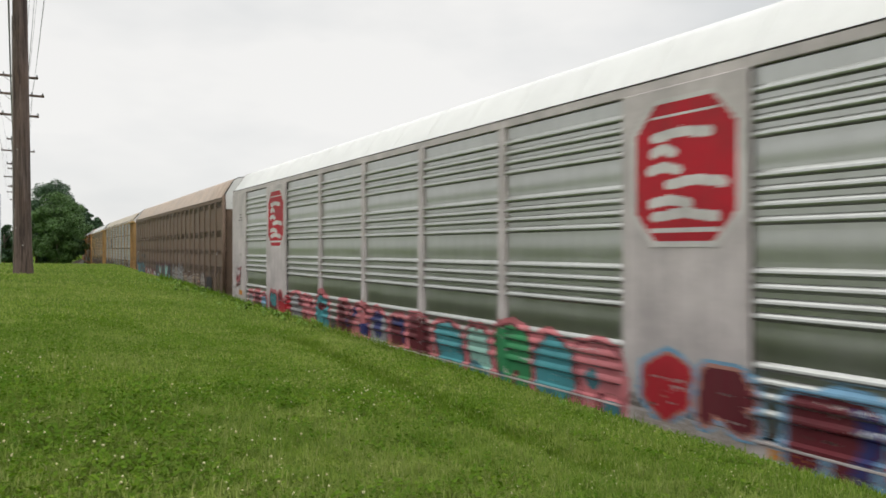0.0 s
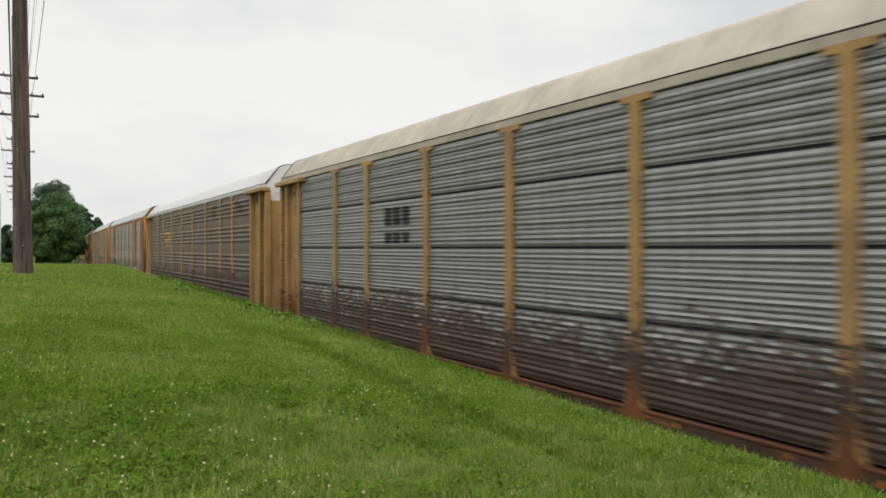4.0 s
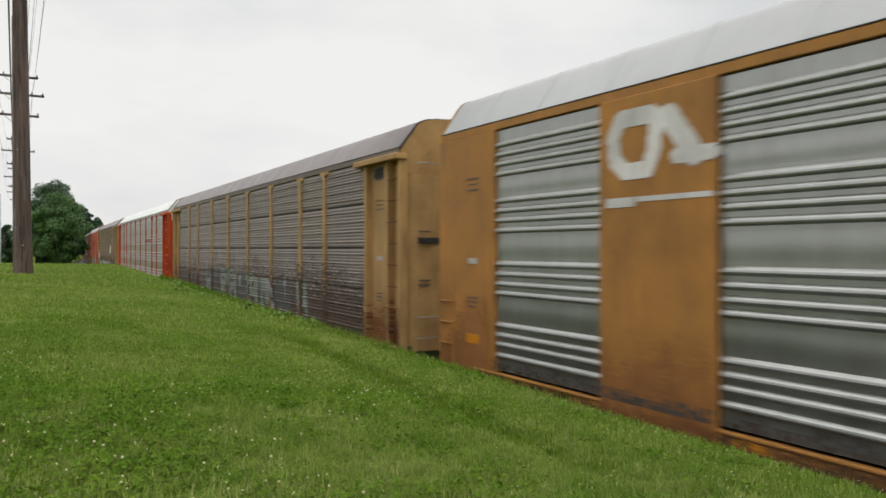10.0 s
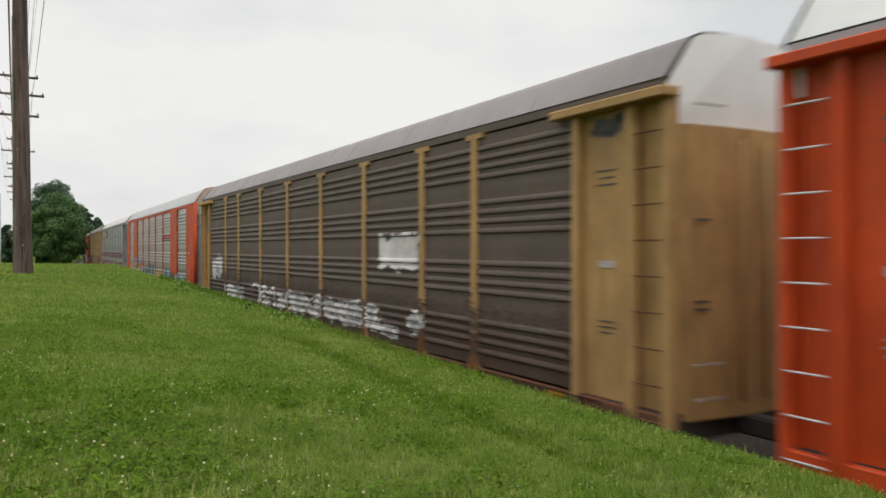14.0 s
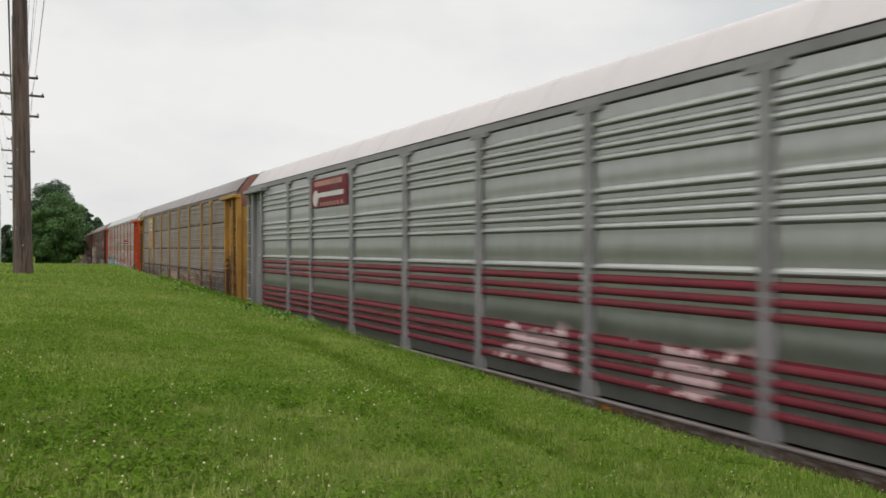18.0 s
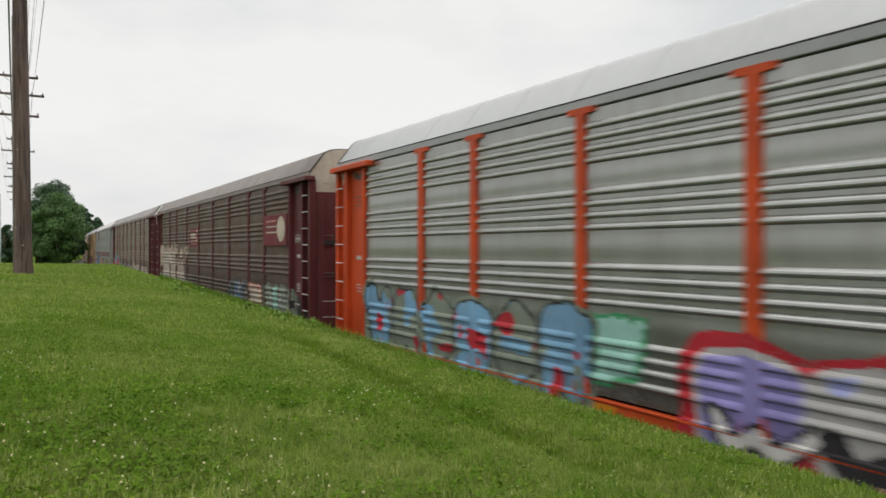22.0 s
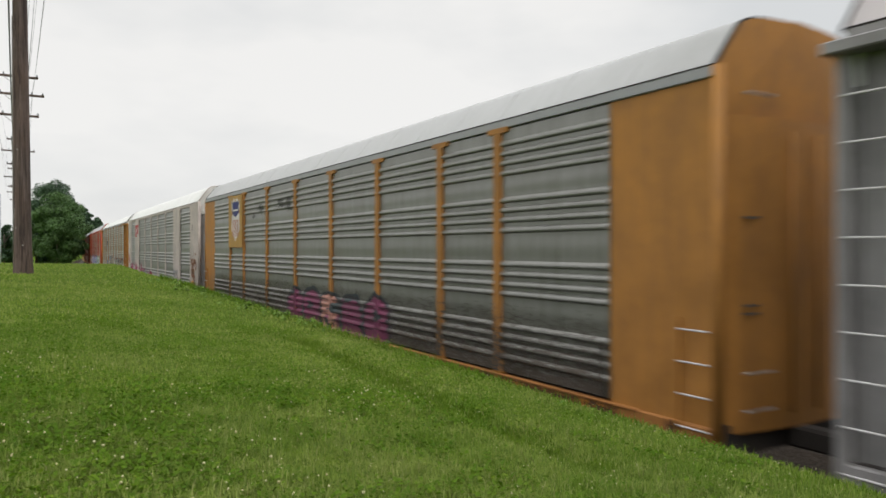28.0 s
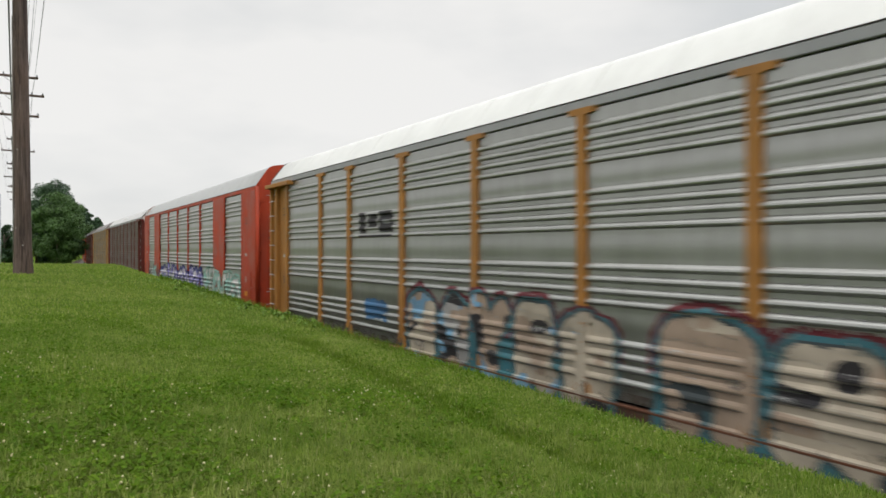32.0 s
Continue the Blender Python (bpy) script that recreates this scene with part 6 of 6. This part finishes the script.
# ---- utility poles and wires ----
def wood_mat():
    m, n, l, b = nodes_of("weathered_pole_wood")
    co = coords(n, l)
    grain = noise_of(n, l, co, 14.0, 6, 0.7, (1, 1, 0.05), 0.35, 0.65)
    crack = noise_of(n, l, co, 6.0, 4, 0.7, (1, 1, 0.035), 0.56, 0.64)
    blot = noise_of(n, l, co, 0.9, 4, 0.6)
    spot = noise_of(n, l, co, 2.6, 5, 0.75, (1, 1, 0.45), 0.46, 0.60)
    c = mixed(n, l, grain, (0.036, 0.024, 0.021), (0.168, 0.125, 0.110))
    c = mixed(n, l, spot, c, mixed(n, l, 0.6, c, (0.085, 0.055, 0.04)))
    c = mixed(n, l, blot, c, mixed(n, l, 0.45, c, (0.16, 0.10, 0.075)))
    c = mixed(n, l, crack, c, (0.035, 0.025, 0.022))
    # a long dark split where old bark and preservative remain
    rag = noise_of(n, l, co, 7.0, 5, 0.75, (1.6, 1.6, 0.12), 0.52, 0.60)
    c = mixed(n, l, rag, c, mixed(n, l, 0.75, c, (0.03, 0.017, 0.015)))
    l.new(c, b.inputs["Base Color"])
    b.inputs["Roughness"].default_value = 0.9
    bump_of(n, l, b, grain, 0.7, 0.02)
    return m


M_WOOD = wood_mat()
M_WIRE = plain("dark_wire", (0.10, 0.10, 0.105), 0.6)
M_GLASS_INS = plain("insulator", (0.25, 0.27, 0.28), 0.3)
ARM_Z = [EYE + 9.40, EYE + 8.43, EYE + 7.30]
ARM_HALF = [1.05, 1.35, 1.10]
POLES = [(-0.6, -7.5), (0.48, 19.57), (0.87, 46.2), (1.49, 72.8), (1.81, 99.4), (2.3, 126.0)]


def pole_mesh(r0, r1, h, seed):
    """A tapered, slightly uneven round timber with a butt."""
    q = np.random.RandomState(seed)
    n, verts, faces = 20, [], []
    rows = 18
    bump = q.normal(0, 0.012, n)
    for i in range(rows + 1):
        k = i / rows
        r = r0 + (r1 - r0) * k + (0.03 * math.exp(-k * 30))
        for j in range(n):
            a = 2 * math.pi * j / n
            rr = r * (1 + bump[j] + q.normal(0, 0.006))
            verts.append((rr * math.cos(a), rr * math.sin(a), h * k))
    for i in range(rows):
        for j in range(n):
            faces.append((i * n + j, i * n + (j + 1) % n, (i + 1) * n + (j + 1) % n, (i + 1) * n + j))
    faces.append(tuple(rows * n + j for j in range(n)))
    return mesh_from("shaft", verts, faces, [M_WOOD], None, True)


def utility_pole(i, x, y):
    z0 = min(float(ground_z(x, y)), 2.8)
    label = "weathered grey-brown timber utility pole in the lawn" if i == 1 else "timber utility pole with three crossarms beside the railway"
    thing = tagged(new("utility_pole"), label, "utility pole", "poles of the line")
    lean = -0.72 if i == 1 else 0.0
    thing.matrix_basis = pose(x, y, z0 - 0.05, 0, lean, -31)
    top = EYE + 9.95 - z0
    near = i < 2
    part("shaft", pole_mesh(0.186 if near else 0.17, 0.134 if near else 0.10, top, 50 + i), thing)
    for k, (az, half) in enumerate(zip(ARM_Z, ARM_HALF if i < 3 else (0.85, 1.25, 0.85))):
        arm = part("crossarm", box_mesh("crossarm", 2 * half, 0.10, 0.12, M_WOOD, 0.012), thing, pose(0, -0.16, az - z0, 0, 0, 31))
        for sx in (-1, 1):
            brace = box_mesh("brace", 0.03, 0.015, 0.75, M_STEEL)
            part("brace", brace, arm, pose(sx * 0.32, -0.06, -0.27, 0, sx * 50, 0))
            for f in (0.95, 0.55):
                part("insulator", cyl_mesh(("ins",), "insulator", 0.045, 0.03, 0.14, M_GLASS_INS, 8), arm, pose(sx * half * f, 0, 0.06))
    if i == 1:
        # ground wire in its moulding down the side, staples and old bolts
        part("ground_wire", cyl_mesh(("gwire",), "ground_wire", 0.012, 0.012, 6.0, plain("copper_lead", (0.30, 0.28, 0.25), 0.7), 6), thing, pose(-0.197, -0.05, 0.0, 0, 0.4, 0))
        for z, a in ((3.9, 20), (2.35, 200), (2.9, 80), (1.1, 60), (0.7, 110), (4.6, 10), (5.4, 190)):
            r = 0.188 - 0.005 * z
            part("bolt", cyl_mesh(("bolt",), "bolt", 0.02, 0.02, 0.06, M_STEEL, 8, "y"), thing, pose(r * math.cos(radians(-90 + a - 80)), r * math.sin(radians(-90 + a - 80)), z, 0, 0, a - 80))
    return thing


for i, (x, y) in enumerate(POLES):
    utility_pole(i, x, y)


def wire(p, q2, sag, r, label="thin dark overhead wire between utility poles"):
    n, verts, faces = 14, [], []
    p, q2 = Vector(p), Vector(q2)
    side = Vector((q2.y - p.y, p.x - q2.x, 0)).normalized()
    for i in range(n + 1):
        k = i / n
        c = p.lerp(q2, k) - Vector((0, 0, sag * 4 * k * (1 - k)))
        verts += [tuple(c + side * r), tuple(c + Vector((0, 0, r))), tuple(c - side * r), tuple(c - Vector((0, 0, r)))]
    for i in range(n):
        for j in range(4):
            faces.append((i * 4 + j, i * 4 + (j + 1) % 4, i * 4 + 4 + (j + 1) % 4, i * 4 + 4 + j))
    tagged(new("overhead_wire", mesh_from("overhead_wire", verts, faces, [M_WIRE])), label, "wire", "wires of the line")


for (xa, ya), (xb, yb) in zip(POLES[:-1], POLES[1:]):
    for az, half in zip(ARM_Z, ARM_HALF):
        for f in (-0.95, 0.30, 0.52):
            wire((xa + half * f, ya - 0.14, az + 0.18), (xb + half * f, yb - 0.14, az + 0.18), 0.35, 0.0055)
    wire((xa - 0.30, ya, EYE + 6.1), (xb - 0.22, yb, EYE + 6.1), 0.5, 0.02, "thick dark cable below the crossarms")
slim = tagged(new("lamp_post"), "slim grey post far beyond the lawn", "post")
slim.location = (0.05, 62.0, 0)
part("shaft", cyl_mesh(("slim",), "shaft", 0.10, 0.07, 7.2, plain("galvanised_post", (0.42, 0.44, 0.45), 0.5), 10), slim)


# ---- trees beyond the bend ----
M_BARK = plain("bark", (0.10, 0.08, 0.06), 0.9)
M_LEAF_LIGHT = leaf_mat("light_leaves", (0.044, 0.108, 0.022), (0.092, 0.178, 0.038))
M_LEAF_DARK = leaf_mat("dark_leaves", (0.026, 0.068, 0.026), (0.048, 0.104, 0.038))


def tree(x, y, h, rad, mat, seed, leaf, label, clumps=60, per=70, low=0.12):
    """Trunk, limbs and a crown of leaf clumps with an uneven outline."""
    q = np.random.RandomState(seed)
    z0 = float(ground_z(x, y))
    thing = tagged(new("tree"), label, "tree", "trees beyond the bend")
    thing.location = (x, y, z0)
    part("trunk", cyl_mesh(("trunk", seed), "trunk", 0.028 * h, 0.010 * h, h * 0.8, M_BARK, 10), thing)
    for k in range(6):
        part("limb", cyl_mesh(("limb", seed, k), "limb", 0.010 * h, 0.003 * h, rad * 0.95, M_BARK, 6), thing, pose(0, 0, h * q.uniform(0.25, 0.65), q.uniform(25, 60), 0, 60 * k + q.uniform(0, 40)))
    cz = []
    while len(cz) < clumps:
        p = q.uniform(-1, 1, 3)
        d = np.linalg.norm(p)
        if d < 1 and (d > 0.45):
            cz.append(p)
    c = np.array(cz)
    mid, half = h * (1 + low) / 2, h * (1 - low) / 2
    wide = 1.0 - 0.25 * np.clip(c[:, 2], 0, 1)
    c = np.stack([c[:, 0] * rad * wide, c[:, 1] * rad * wide, mid + c[:, 2] * half * 0.93], 1)
    size = rad * q.uniform(0.20, 0.36, clumps)
    n = clumps * per
    d = q.normal(0, 1, (n, 3))
    d /= np.linalg.norm(d, axis=1)[:, None]
    pos = np.repeat(c, per, 0) + d * np.repeat(size, per)[:, None] * (0.55 + 0.45 * q.rand(n))[:, None] * np.array([1, 1, 0.8])
    u = q.normal(0, 1, (n, 3)) + d * 0.2
    u /= np.linalg.norm(u, axis=1)[:, None]
    v = np.cross(u, d + q.normal(0, 0.5, (n, 3)))
    v /= np.linalg.norm(v, axis=1)[:, None] + 1e-9
    s = leaf * q.uniform(0.5, 1.1, n)[:, None]
    co = np.stack([pos - u * s, pos + v * s * 0.5, pos + u * s, pos - v * s * 0.5], 1).reshape(-1, 3)
    part("crown", fast_mesh("crown", co, np.arange(n * 4), np.full(n, 4), mat), thing)


tree(7.6, 124, 11.4, 4.0, M_LEAF_LIGHT, 1, 0.17, "bright green leafy tree beyond the bend", 110, 400, 0.02)
tree(4.9, 128, 8.6, 3.0, M_LEAF_DARK, 2, 0.24, "dark green leafy tree beyond the bend", 70, 170, 0.02)
tree(8.3, 150, 15.7, 5.1, M_LEAF_DARK, 3, 0.20, "tall dark green tree behind the bright one", 150, 330, 0.03)
tree(10.4, 148, 12.4, 3.2, M_LEAF_DARK, 4, 0.28, "dark green tree close to the track", 80, 150, 0.03)
tree(0.7, 138, 7.2, 2.6, M_LEAF_DARK, 5, 0.36, "low dark green tree beside the poles", 40, 90, 0.02)
tree(2.6, 142, 6.4, 2.4, M_LEAF_LIGHT, 6, 0.36, "low green tree beside the poles", 40, 90, 0.02)
tree(-3.0, 150, 9.0, 4.0, M_LEAF_DARK, 16, 0.40, "dark green tree beyond the poles", 50, 90, 0.02)
for k, (px_dir, h, rad) in enumerate(((4.15, 30.0, 5.2), (4.70, 28.0, 4.6), (5.05, 24.0, 4.4), (5.45, 21.5, 4.0), (5.85, 20.0, 3.6), (6.18, 18.0, 3.0))):
    yy = 392 + 9 * (k % 2)
    tree(yy * math.tan(radians(px_dir)), yy, h, rad, M_LEAF_DARK, 20 + k, 0.85, "dark green tree in the far wood", 70, 60, 0.1)


# ---- things that move ----
def motions():
    for i, car in enumerate(CARS):
        rows = []
        for k in range(65):
            t = 0.5 * k
            x, y, a = on_track(GAP0 + i * PITCH - BODY / 2 + LATE.get(i, 0.0) - run(t))
            rows.append((t, pose(x, y, 0, 0, 0, -math.degrees(a))))
        walk(car, rows)


motions()
